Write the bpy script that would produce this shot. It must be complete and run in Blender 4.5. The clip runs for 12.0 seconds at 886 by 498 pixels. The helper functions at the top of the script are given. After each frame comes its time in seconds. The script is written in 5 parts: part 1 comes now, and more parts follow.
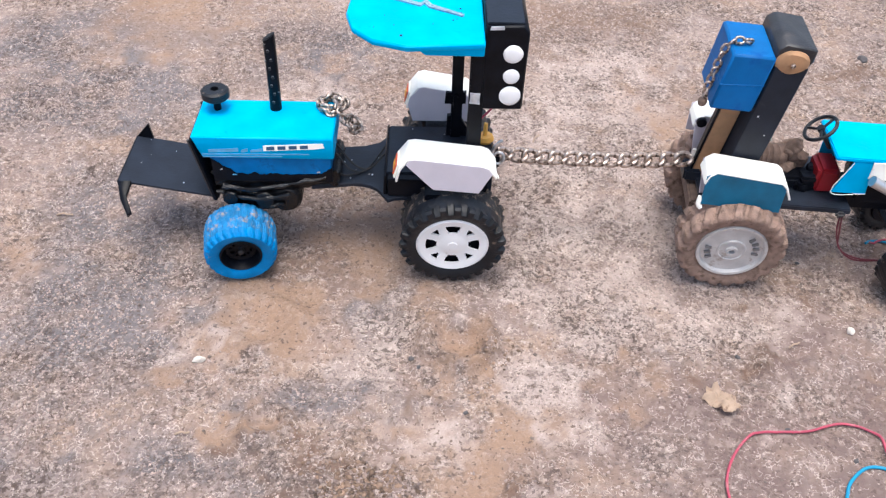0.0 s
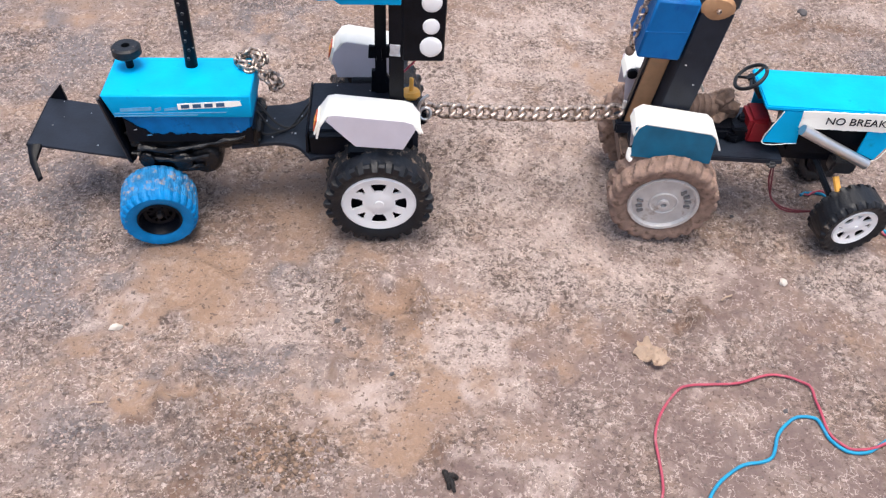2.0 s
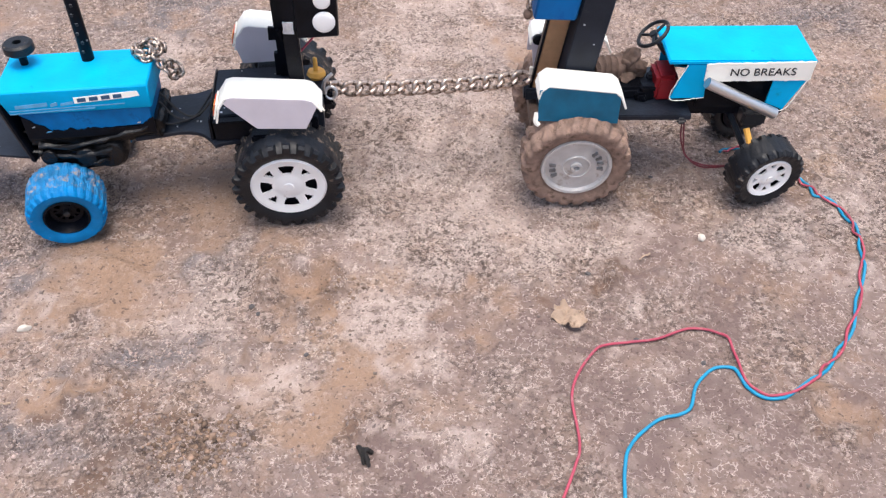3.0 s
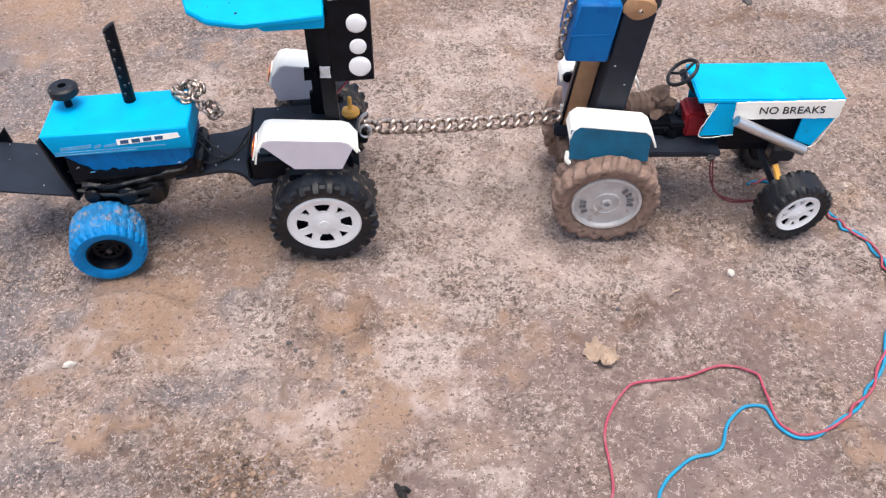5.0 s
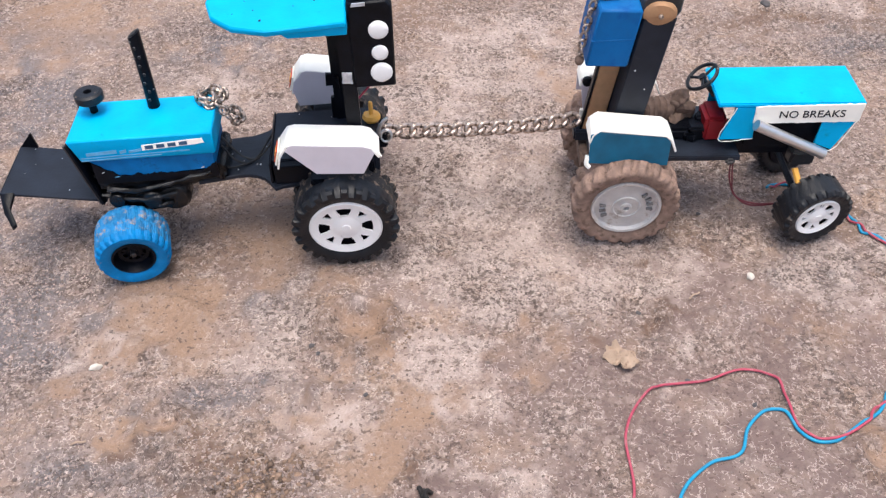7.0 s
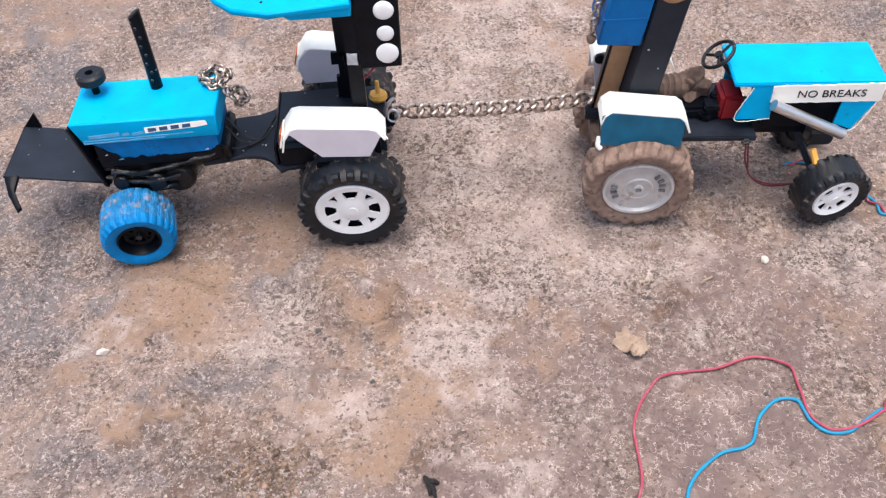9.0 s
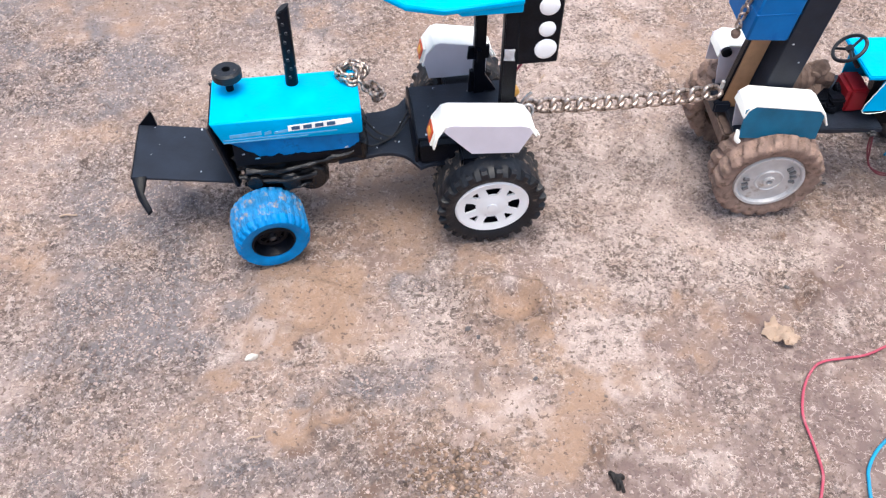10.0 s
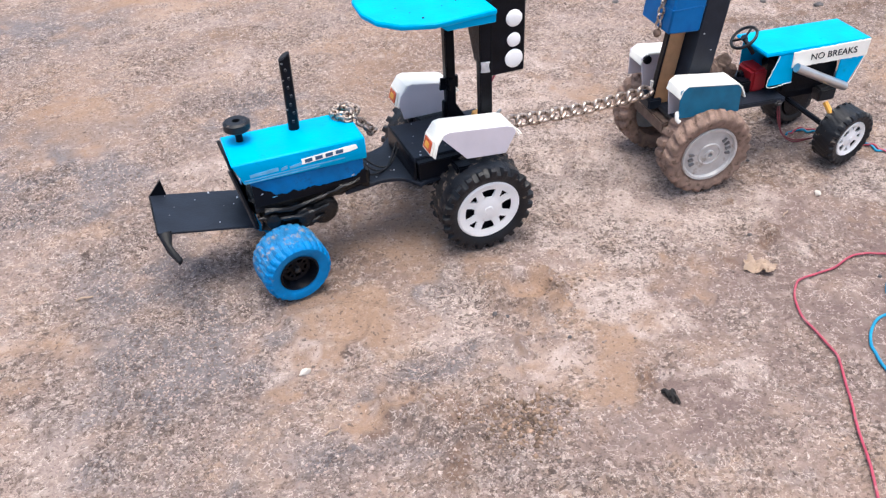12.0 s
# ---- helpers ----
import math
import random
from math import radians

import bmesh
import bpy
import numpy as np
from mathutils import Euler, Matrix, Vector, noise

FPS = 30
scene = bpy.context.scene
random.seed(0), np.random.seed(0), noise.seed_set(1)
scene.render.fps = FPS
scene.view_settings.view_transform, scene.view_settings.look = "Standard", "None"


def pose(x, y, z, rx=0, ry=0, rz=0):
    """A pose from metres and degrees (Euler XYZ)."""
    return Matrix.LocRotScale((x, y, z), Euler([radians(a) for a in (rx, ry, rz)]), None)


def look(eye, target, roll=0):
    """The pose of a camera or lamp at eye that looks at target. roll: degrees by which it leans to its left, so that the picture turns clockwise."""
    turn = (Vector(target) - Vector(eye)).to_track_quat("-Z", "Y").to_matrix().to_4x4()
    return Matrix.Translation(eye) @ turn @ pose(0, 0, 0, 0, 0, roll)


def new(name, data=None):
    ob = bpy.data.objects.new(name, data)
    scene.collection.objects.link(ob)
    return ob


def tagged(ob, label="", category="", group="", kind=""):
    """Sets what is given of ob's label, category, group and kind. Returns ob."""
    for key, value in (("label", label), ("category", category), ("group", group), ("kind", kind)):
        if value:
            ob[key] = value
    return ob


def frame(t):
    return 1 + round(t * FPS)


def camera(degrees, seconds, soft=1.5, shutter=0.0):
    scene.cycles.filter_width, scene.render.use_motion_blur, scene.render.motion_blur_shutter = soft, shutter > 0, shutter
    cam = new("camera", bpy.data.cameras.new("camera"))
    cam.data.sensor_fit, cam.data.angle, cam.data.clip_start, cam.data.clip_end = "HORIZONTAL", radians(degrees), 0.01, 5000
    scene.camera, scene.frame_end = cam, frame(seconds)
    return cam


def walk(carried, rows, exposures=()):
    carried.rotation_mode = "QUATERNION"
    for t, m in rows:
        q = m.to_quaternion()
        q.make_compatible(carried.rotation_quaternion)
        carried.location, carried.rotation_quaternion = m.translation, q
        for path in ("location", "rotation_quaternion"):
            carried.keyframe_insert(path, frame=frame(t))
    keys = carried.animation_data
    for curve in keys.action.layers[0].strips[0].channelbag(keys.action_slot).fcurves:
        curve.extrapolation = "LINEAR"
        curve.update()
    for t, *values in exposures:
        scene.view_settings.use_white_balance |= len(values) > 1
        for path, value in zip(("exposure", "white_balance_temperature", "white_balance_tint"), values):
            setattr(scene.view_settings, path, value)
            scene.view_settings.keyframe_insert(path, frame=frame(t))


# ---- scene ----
cam = camera(53.89, 12.0, 1.25)
EXPOSURE = [(0, -0.005, 6120, 6), (2, -0.110, 6350, 8.5), (6.5, -0.155, 6340, 8), (9, -0.130, 6310, 8), (9.5, -0.035, 6260, 7.4), (10, 0.105, 6180, 6.6), (10.5, 0.07, 6120, 5.6), (11, 0.11, 6040, 4.9), (11.5, 0.04, 5980, 4.4), (12, 0.005, 6180, 6.6)]
SKY, SUN = 0.275, 2.0
PATH = [
    (0, (-0.1036, -0.0299, 0.7061), (-0.0827, 0.7108, 0.0346), 2.07),
    (0.5, (-0.1248, -0.0420, 0.7041), (-0.1193, 0.7066, 0.0410), 2.71),
    (1, (-0.1105, -0.0370, 0.6955), (-0.0908, 0.7043, 0.0246), 2.41),
    (1.5, (-0.0926, -0.0285, 0.6917), (-0.0555, 0.7096, 0.0181), 2.72),
    (2, (-0.0579, -0.0240, 0.6785), (-0.0008, 0.6954, -0.0137), 2.80),
    (2.5, (-0.0335, -0.0371, 0.6668), (0.0236, 0.6772, -0.0307), 0.40),
    (3, (0.0144, -0.0429, 0.6524), (0.0909, 0.6771, -0.0374), -0.15),
    (3.5, (0.0088, -0.0376, 0.6814), (0.0657, 0.6904, -0.0019), -0.99),
    (3.7, (0.0122, -0.0405, 0.6754), (0.0679, 0.6892, -0.0061), -1.43),
    (5.3, (-0.0088, -0.0271, 0.6938), (0.0477, 0.6925, 0.0017), -1.26),
    (5.5, (-0.0152, -0.0266, 0.6946), (0.0433, 0.6889, -0.0016), -1.13),
    (6, (-0.0184, -0.0339, 0.6836), (0.0416, 0.6930, -0.0006), -0.78),
    (6.5, (-0.0107, -0.0296, 0.7018), (0.0340, 0.6939, 0.0130), -1.85),
    (8.5, (-0.0048, -0.0324, 0.6891), (0.0336, 0.6969, 0.0061), -2.61),
    (9, (0.0034, 0.0011, 0.7117), (0.0226, 0.6904, -0.0125), -3.33),
    (9.5, (-0.1167, 0.0319, 0.7399), (-0.0702, 0.6839, -0.0169), -1.16),
    (10, (-0.2202, 0.0366, 0.7224), (-0.1244, 0.7043, -0.0159), 0.30),
    (10.5, (-0.2773, 0.0075, 0.7103), (-0.1366, 0.7054, 0.0081), -1.62),
    (11, (-0.3473, -0.0310, 0.7161), (-0.1562, 0.6921, 0.0523), -3.04),
    (11.5, (-0.3491, -0.1072, 0.6455), (-0.1248, 0.6841, 0.0767), -3.24),
    (12, (-0.4220, -0.1161, 0.6335), (-0.1487, 0.6492, 0.0506), -2.98),
]
walk(cam, [(t, look(eye, target, roll)) for t, eye, target, roll in PATH], EXPOSURE)

# ---- sky and sun: a bright hazy day with soft shadows ----
world = bpy.data.worlds.new("sky")
scene.world = world
world.use_nodes = True
wt = world.node_tree
sky = wt.nodes.new("ShaderNodeTexSky")
sky.sky_type, sky.sun_disc = "NISHITA", False
sky.sun_elevation, sky.sun_rotation = radians(84), radians(163)
sky.air_density, sky.dust_density, sky.ozone_density = 1.0, 5.5, 0.7
wt.links.new(sky.outputs[0], wt.nodes["Background"].inputs[0])
wt.nodes["Background"].inputs[1].default_value = SKY
sun = new("sun", bpy.data.lights.new("sun", "SUN"))
sun.data.energy, sun.data.angle, sun.data.color = SUN, radians(38), (1.0, 0.96, 0.92)
sun.matrix_world = look((0.10, 0.42, 3.2), (0, 0.75, 0))


# ---- materials ----
def material(name, colour, rough=0.6, metal=0.0, spread=0.12, grain=60.0, bump=0.2, dirt=None, dirt_amount=0.0, dirt_scale=25.0,
             relief=0.001, spec=0.5, islands=False, objects=False):
    """A painted or natural surface: colour varied at two scales, dust or wear in patches, fine relief."""
    m = bpy.data.materials.new(name)
    m.use_nodes = True
    t = m.node_tree
    b = t.nodes["Principled BSDF"]
    tex = t.nodes.new("ShaderNodeTexCoord")
    fine, wide = t.nodes.new("ShaderNodeTexNoise"), t.nodes.new("ShaderNodeTexNoise")
    for n, s, d in ((fine, grain * 8, 5), (wide, grain, 4)):
        n.inputs["Scale"].default_value, n.inputs["Detail"].default_value = s, d
        t.links.new(tex.outputs["Object"], n.inputs["Vector"])
    ramp = t.nodes.new("ShaderNodeMapRange")
    ramp.inputs["From Min"].default_value, ramp.inputs["From Max"].default_value = 0.3, 0.7
    ramp.inputs["To Min"].default_value, ramp.inputs["To Max"].default_value = 1 - spread, 1 + spread
    t.links.new(wide.outputs["Fac"], ramp.inputs["Value"])
    vary = t.nodes.new("ShaderNodeVectorMath")
    vary.operation = "SCALE"
    vary.inputs[0].default_value = colour
    t.links.new(ramp.outputs[0], vary.inputs["Scale"])
    out = vary.outputs[0]
    if islands or objects:
        src = t.nodes.new("ShaderNodeNewGeometry" if islands else "ShaderNodeObjectInfo")
        mr = t.nodes.new("ShaderNodeMapRange")
        mr.inputs["To Min"].default_value, mr.inputs["To Max"].default_value = 0.45, 1.35
        t.links.new(src.outputs["Random Per Island" if islands else "Random"], mr.inputs["Value"])
        v2 = t.nodes.new("ShaderNodeVectorMath")
        v2.operation = "SCALE"
        t.links.new(out, v2.inputs[0])
        t.links.new(mr.outputs[0], v2.inputs["Scale"])
        out = v2.outputs[0]
    if dirt:
        dn = t.nodes.new("ShaderNodeTexNoise")
        dn.inputs["Scale"].default_value, dn.inputs["Detail"].default_value, dn.inputs["Roughness"].default_value = dirt_scale, 8, 0.7
        t.links.new(tex.outputs["Object"], dn.inputs["Vector"])
        dr = t.nodes.new("ShaderNodeMapRange")
        dr.inputs["From Min"].default_value, dr.inputs["From Max"].default_value = 0.68 - 0.4 * dirt_amount, 0.82 - 0.4 * dirt_amount
        t.links.new(dn.outputs["Fac"], dr.inputs["Value"])
        mix = t.nodes.new("ShaderNodeMix")
        mix.data_type = "RGBA"
        t.links.new(dr.outputs[0], mix.inputs["Factor"])
        t.links.new(out, mix.inputs["A"])
        mix.inputs["B"].default_value = (*dirt, 1)
        out = mix.outputs["Result"]
        rr = t.nodes.new("ShaderNodeMapRange")
        rr.inputs["To Min"].default_value, rr.inputs["To Max"].default_value = rough, min(1, rough + 0.35)
        t.links.new(dr.outputs[0], rr.inputs["Value"])
        t.links.new(rr.outputs[0], b.inputs["Roughness"])
    t.links.new(out, b.inputs["Base Color"])
    b.inputs["Metallic"].default_value = metal
    b.inputs["Specular IOR Level"].default_value = spec
    if not dirt:
        b.inputs["Roughness"].default_value = rough
    bp = t.nodes.new("ShaderNodeBump")
    bp.inputs["Strength"].default_value, bp.inputs["Distance"].default_value = bump, relief
    t.links.new(fine.outputs["Fac"], bp.inputs["Height"])
    t.links.new(bp.outputs[0], b.inputs["Normal"])
    return m


DUST = (0.36, 0.27, 0.20)
M = dict(
    cyan=material("cyan card", (0.0, 0.385, 0.72), 0.6, spec=0.2, spread=0.10, grain=30, bump=0.25, dirt=(0.01, 0.24, 0.40), dirt_amount=0.16, dirt_scale=40),
    # hood blue as its side looks in shade, the darkening put into the colour
    shaded_blue=material("shaded blue paint", (0.0, 0.155, 0.43), 0.5, spec=0.25, spread=0.2, grain=50, dirt=(0.01, 0.05, 0.11), dirt_amount=0.25, dirt_scale=45),
    gloss=material("glossy black paint", (0.0035, 0.0038, 0.005), 0.17, spread=0.4, grain=60, bump=0.6, relief=0.002, dirt=(0.05, 0.045, 0.045), dirt_amount=0.05, dirt_scale=90, spec=0.45),
    slate=material("dusty slate board", (0.011, 0.015, 0.024), 0.45, spread=0.4, grain=50, bump=0.3, dirt=(0.12, 0.10, 0.09), dirt_amount=0.14, dirt_scale=60, spec=0.3),
    tread=material("dusty black tread", (0.016, 0.015, 0.016), 0.8, spread=0.4, grain=80, bump=0.5, dirt=(0.30, 0.22, 0.16), dirt_amount=0.38, dirt_scale=110),
    blue_tread=material("dusty blue tread", (0.004, 0.17, 0.40), 0.7, spread=0.3, grain=80, bump=0.5, dirt=(0.30, 0.25, 0.22), dirt_amount=0.40, dirt_scale=90),
    black=material("black paint", (0.0032, 0.0042, 0.0075), 0.36, spread=0.4, grain=70, bump=0.35, dirt=(0.06, 0.055, 0.055), dirt_amount=0.04, dirt_scale=60, spec=0.16),
    board=material("black board", (0.0105, 0.0145, 0.024), 0.48, spread=0.3, grain=40, bump=0.2, dirt=(0.08, 0.075, 0.07), dirt_amount=0.08, dirt_scale=70, spec=0.3),
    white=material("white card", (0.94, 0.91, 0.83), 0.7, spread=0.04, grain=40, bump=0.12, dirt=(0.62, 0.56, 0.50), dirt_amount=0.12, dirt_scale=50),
    # upright guard panels: lilac tint, with their weaker light put into the colour
    shaded_lilac=material("shaded pale lilac card", (0.66, 0.605, 0.655), 0.75, spread=0.05, grain=40, bump=0.12, dirt=(0.5, 0.45, 0.42), dirt_amount=0.1),
    teal=material("teal card", (0.001, 0.115, 0.215), 0.5, spread=0.2, grain=50, dirt=DUST, dirt_amount=0.08, dirt_scale=60),
    rubber=material("black rubber", (0.0078, 0.0090, 0.0125), 0.46, spec=0.38, spread=0.35, grain=60, bump=0.3, dirt=DUST, dirt_amount=0.16, dirt_scale=70),
    blue_rubber=material("blue painted rubber", (0.0, 0.185, 0.47), 0.5, spec=0.25, spread=0.18, grain=60, bump=0.3, dirt=(0.30, 0.27, 0.25), dirt_amount=0.14, dirt_scale=70),
    mud=material("mud-caked rubber", (0.25, 0.165, 0.128), 0.9, spread=0.3, grain=80, bump=0.7, dirt=(0.10, 0.065, 0.045), dirt_amount=0.4, dirt_scale=90),
    rim=material("white plastic", (0.93, 0.92, 0.91), 0.4, spread=0.05, grain=40, bump=0.06, dirt=(0.5, 0.44, 0.38), dirt_amount=0.1, dirt_scale=60),
    marks=material("worn marks", (0.20, 0.19, 0.19), 0.5, 0.3, spread=0.2, grain=80),
    silver=material("silver plastic", (0.57, 0.555, 0.545), 0.42, 0.25, spread=0.14, grain=60, bump=0.15, dirt=(0.34, 0.28, 0.23), dirt_amount=0.28, dirt_scale=60),
    steel=material("chain steel", (0.62, 0.50, 0.42), 0.30, 0.88, spread=0.35, grain=120, bump=0.15, dirt=(0.060, 0.036, 0.026), dirt_amount=0.50, dirt_scale=130),
    chrome=material("bright pipe", (0.66, 0.65, 0.65), 0.32, 0.9, spread=0.08, grain=60, bump=0.05),
    kraft=material("brown wood", (0.40, 0.22, 0.11), 0.7, spread=0.18, grain=60, bump=0.25, dirt=(0.2, 0.11, 0.06), dirt_amount=0.2),
    blue_box=material("deep blue plastic", (0.0, 0.110, 0.34), 0.5, spec=0.25, spread=0.12, grain=40, bump=0.12, dirt=(0.003, 0.07, 0.28), dirt_amount=0.3),
    tape=material("black tape", (0.026, 0.026, 0.029), 0.45, spread=0.4, grain=50, bump=0.4, dirt=(0.12, 0.10, 0.09), dirt_amount=0.25, dirt_scale=60),
    red=material("red plastic", (0.25, 0.008, 0.014), 0.45, spread=0.1),
    yellow=material("yellow plastic", (0.82, 0.42, 0.075), 0.5, spread=0.15, dirt=(0.4, 0.25, 0.1), dirt_amount=0.15, dirt_scale=120),
    orange=material("orange reflector", (0.62, 0.10, 0.03), 0.35, spread=0.3, grain=200),
    rust=material("dusty brown motor", (0.14, 0.09, 0.068), 0.8, spread=0.4, grain=80, bump=0.6, dirt=(0.19, 0.13, 0.10), dirt_amount=0.3, dirt_scale=80),
    red_wire=material("red insulation", (0.41, 0.060, 0.098), 0.5, spread=0.15, grain=60, dirt=(0.42, 0.24, 0.23), dirt_amount=0.32, dirt_scale=90),
    blue_wire=material("blue insulation", (0.006, 0.245, 0.43), 0.5, spread=0.15, grain=60, dirt=(0.18, 0.28, 0.36), dirt_amount=0.26, dirt_scale=90),
    dark_lead=material("dark red insulation", (0.12, 0.02, 0.03), 0.5, spread=0.2, grain=60),
    ink=material("black ink", (0.01, 0.01, 0.012), 0.6, spread=0.05),
    navy=material("dark blue print", (0.03, 0.085, 0.17), 0.6, spread=0.2, grain=120),
    faded=material("faded blue print", (0.10, 0.33, 0.55), 0.6, spread=0.2, grain=120),
    foil=material("silver foil", (0.6, 0.62, 0.66), 0.4, 0.5, spread=0.2, grain=150),
    pewter=material("grey worn strip", (0.24, 0.36, 0.44), 0.5, 0.1, spread=0.4, grain=120, dirt=(0.05, 0.12, 0.17), dirt_amount=0.35, dirt_scale=120),
    leaf=material("dry leaf", (0.40, 0.29, 0.21), 0.8, spread=0.25, grain=90, bump=0.6, dirt=(0.22, 0.145, 0.10), dirt_amount=0.45, dirt_scale=90),
    chalk=material("white stone", (0.64, 0.58, 0.51), 0.8, spread=0.12, grain=150, bump=0.3),
    char=material("charred scrap", (0.018, 0.015, 0.014), 0.8, spread=0.5, grain=120, bump=0.6),
    darkstone=material("dark stone", (0.11, 0.10, 0.10), 0.85, spread=0.3, grain=60, bump=0.5, dirt=DUST, dirt_amount=0.2, dirt_scale=50),
    clods=material("brown soil clods", (0.25, 0.165, 0.115), 0.95, spread=0.3, grain=90, bump=0.5, islands=True),
    crumbs=material("soil crumbs", (0.36, 0.275, 0.240), 0.95, spread=0.2, grain=90, bump=0.4, islands=True),
)


# ---- building blocks ----
def finish(name, bm, mat, parent=None, label="", smooth=0.0):
    bmesh.ops.recalc_face_normals(bm, faces=bm.faces)
    me = bpy.data.meshes.new(name)
    bm.to_mesh(me)
    bm.free()
    me.materials.append(mat)
    if smooth:
        me.polygons.foreach_set("use_smooth", [True] * len(me.polygons))
        me.set_sharp_from_angle(angle=radians(smooth))
    ob = new(name, me)
    if parent:
        ob.parent = parent
    if label:
        ob["label"] = label
    return ob


def part(name, bm, mat, parent, label="", smooth=40.0):
    return finish(name, bm, M[mat], parent, label, smooth)


def thing(name, at, label, category, turn=0.0, group="", kind=""):
    ob = new(name)
    ob.empty_display_size = 0.05
    ob.matrix_world = pose(*at, 0, 0, turn)
    return tagged(ob, label, category, group, kind)


def rough_up(bm, amount, seed=0, scale=120.0):
    """Hand-cut edges: shifts corners by a little noise."""
    for v in bm.verts:
        v.co += amount * noise.noise_vector(v.co * scale + Vector((seed, seed * 2.3, 0)))
    return bm


def bevel(bm, width, segments=2):
    if width:
        bmesh.ops.bevel(bm, geom=[e for e in bm.edges if e.calc_face_angle(0) > 0.4], offset=width, segments=segments, affect="EDGES", clamp_overlap=True)
    return bm


def block(x0, x1, y0, y1, z0, z1, edge=0.0012):
    bm = bmesh.new()
    bmesh.ops.create_cube(bm, size=1)
    for v in bm.verts:
        v.co = Vector((x0 + (v.co.x + 0.5) * (x1 - x0), y0 + (v.co.y + 0.5) * (y1 - y0), z0 + (v.co.z + 0.5) * (z1 - z0)))
    return bevel(bm, edge)


def prism(outline, lo, hi, axis="y", edge=0.0008):
    """A closed outline pushed from lo to hi along an axis. The outline gives the two other coordinates in order."""
    bm = bmesh.new()
    put = {"x": lambda a, b, c: (c, a, b), "y": lambda a, b, c: (a, c, b), "z": lambda a, b, c: (a, b, c)}[axis]
    low = [bm.verts.new(put(a, b, lo)) for a, b in outline]
    high = [bm.verts.new(put(a, b, hi)) for a, b in outline]
    bm.faces.new(low)
    bm.faces.new(high[::-1])
    n = len(outline)
    for i in range(n):
        bm.faces.new((low[i], low[(i + 1) % n], high[(i + 1) % n], high[i]))
    bmesh.ops.recalc_face_normals(bm, faces=bm.faces)
    return bevel(bm, edge, 1)


def strip(line, lo, hi, thick, edge=0.0004):
    """A bent sheet: a line of (x, z) with a thickness downwards, wide from lo to hi along y."""
    pts = [Vector(p) for p in line]
    under = []
    for i, p in enumerate(pts):
        d = (pts[min(i + 1, len(pts) - 1)] - pts[max(i - 1, 0)]).normalized()
        under.append(p + thick * Vector((d.y, -d.x)))
    return prism([tuple(p) for p in pts] + [tuple(p) for p in under[::-1]], lo, hi, "y", edge)


def lathe(profile, n=48, closed=True):
    """Turns (radius, y) points about the y axis."""
    bm = bmesh.new()
    rings = [[bm.verts.new((r * math.cos(2 * math.pi * k / n), y, r * math.sin(2 * math.pi * k / n))) for k in range(n)] for r, y in profile]
    pairs = list(zip(rings, rings[1:])) + ([(rings[-1], rings[0])] if closed else [])
    for a, b in pairs:
        for k in range(n):
            bm.faces.new((a[k], a[(k + 1) % n], b[(k + 1) % n], b[k]))
    if not closed:
        bm.faces.new(rings[0])
        bm.faces.new(rings[-1][::-1])
    bmesh.ops.recalc_face_normals(bm, faces=bm.faces)
    return bm


def tube(points, radius, sides=8, closed=False):
    """A round bar along a line of points; radius may be one number or one for each point."""
    pts = [Vector(p) for p in points]
    n = len(pts)
    rad = radius if isinstance(radius, (list, tuple)) else [radius] * n
    bm = bmesh.new()
    up = Vector((0.31, 0.17, 0.93))
    rings = []
    for i, p in enumerate(pts):
        a = pts[(i - 1) % n] if closed or i else p
        b = pts[(i + 1) % n] if closed or i < n - 1 else p
        d = (b - a).normalized()
        s = d.cross(up)
        if s.length < 1e-3:
            s = d.cross(Vector((1, 0, 0)))
        s.normalize()
        up = s.cross(d)
        rings.append([bm.verts.new(p + rad[i] * (math.cos(2 * math.pi * k / sides) * s + math.sin(2 * math.pi * k / sides) * up)) for k in range(sides)])
    for i in range(n if closed else n - 1):
        a, b = rings[i], rings[(i + 1) % n]
        for k in range(sides):
            bm.faces.new((a[k], a[(k + 1) % sides], b[(k + 1) % sides], b[k]))
    if not closed:
        bm.faces.new(rings[0][::-1])
        bm.faces.new(rings[-1])
    return bm


def curve_through(points, steps=8):
    """A smooth line through points."""
    p = [Vector(q) for q in points]
    p = [2 * p[0] - p[1]] + p + [2 * p[-1] - p[-2]]
    out = []
    for i in range(1, len(p) - 2):
        for k in range(steps):
            t = k / steps
            out.append(0.5 * (2 * p[i] + (p[i + 1] - p[i - 1]) * t + (2 * p[i - 1] - 5 * p[i] + 4 * p[i + 1] - p[i + 2]) * t ** 2
                              + (3 * p[i] - p[i - 1] - 3 * p[i + 1] + p[i + 2]) * t ** 3))
    return out + [p[-2]]


def join(a, b, m=None):
    """Adds bmesh b, moved by m, to a."""
    if m:
        bmesh.ops.transform(b, matrix=m, verts=b.verts)
    me = bpy.data.meshes.new("joining")
    b.to_mesh(me)
    a.from_mesh(me)
    bpy.data.meshes.remove(me)
    b.free()
    return a


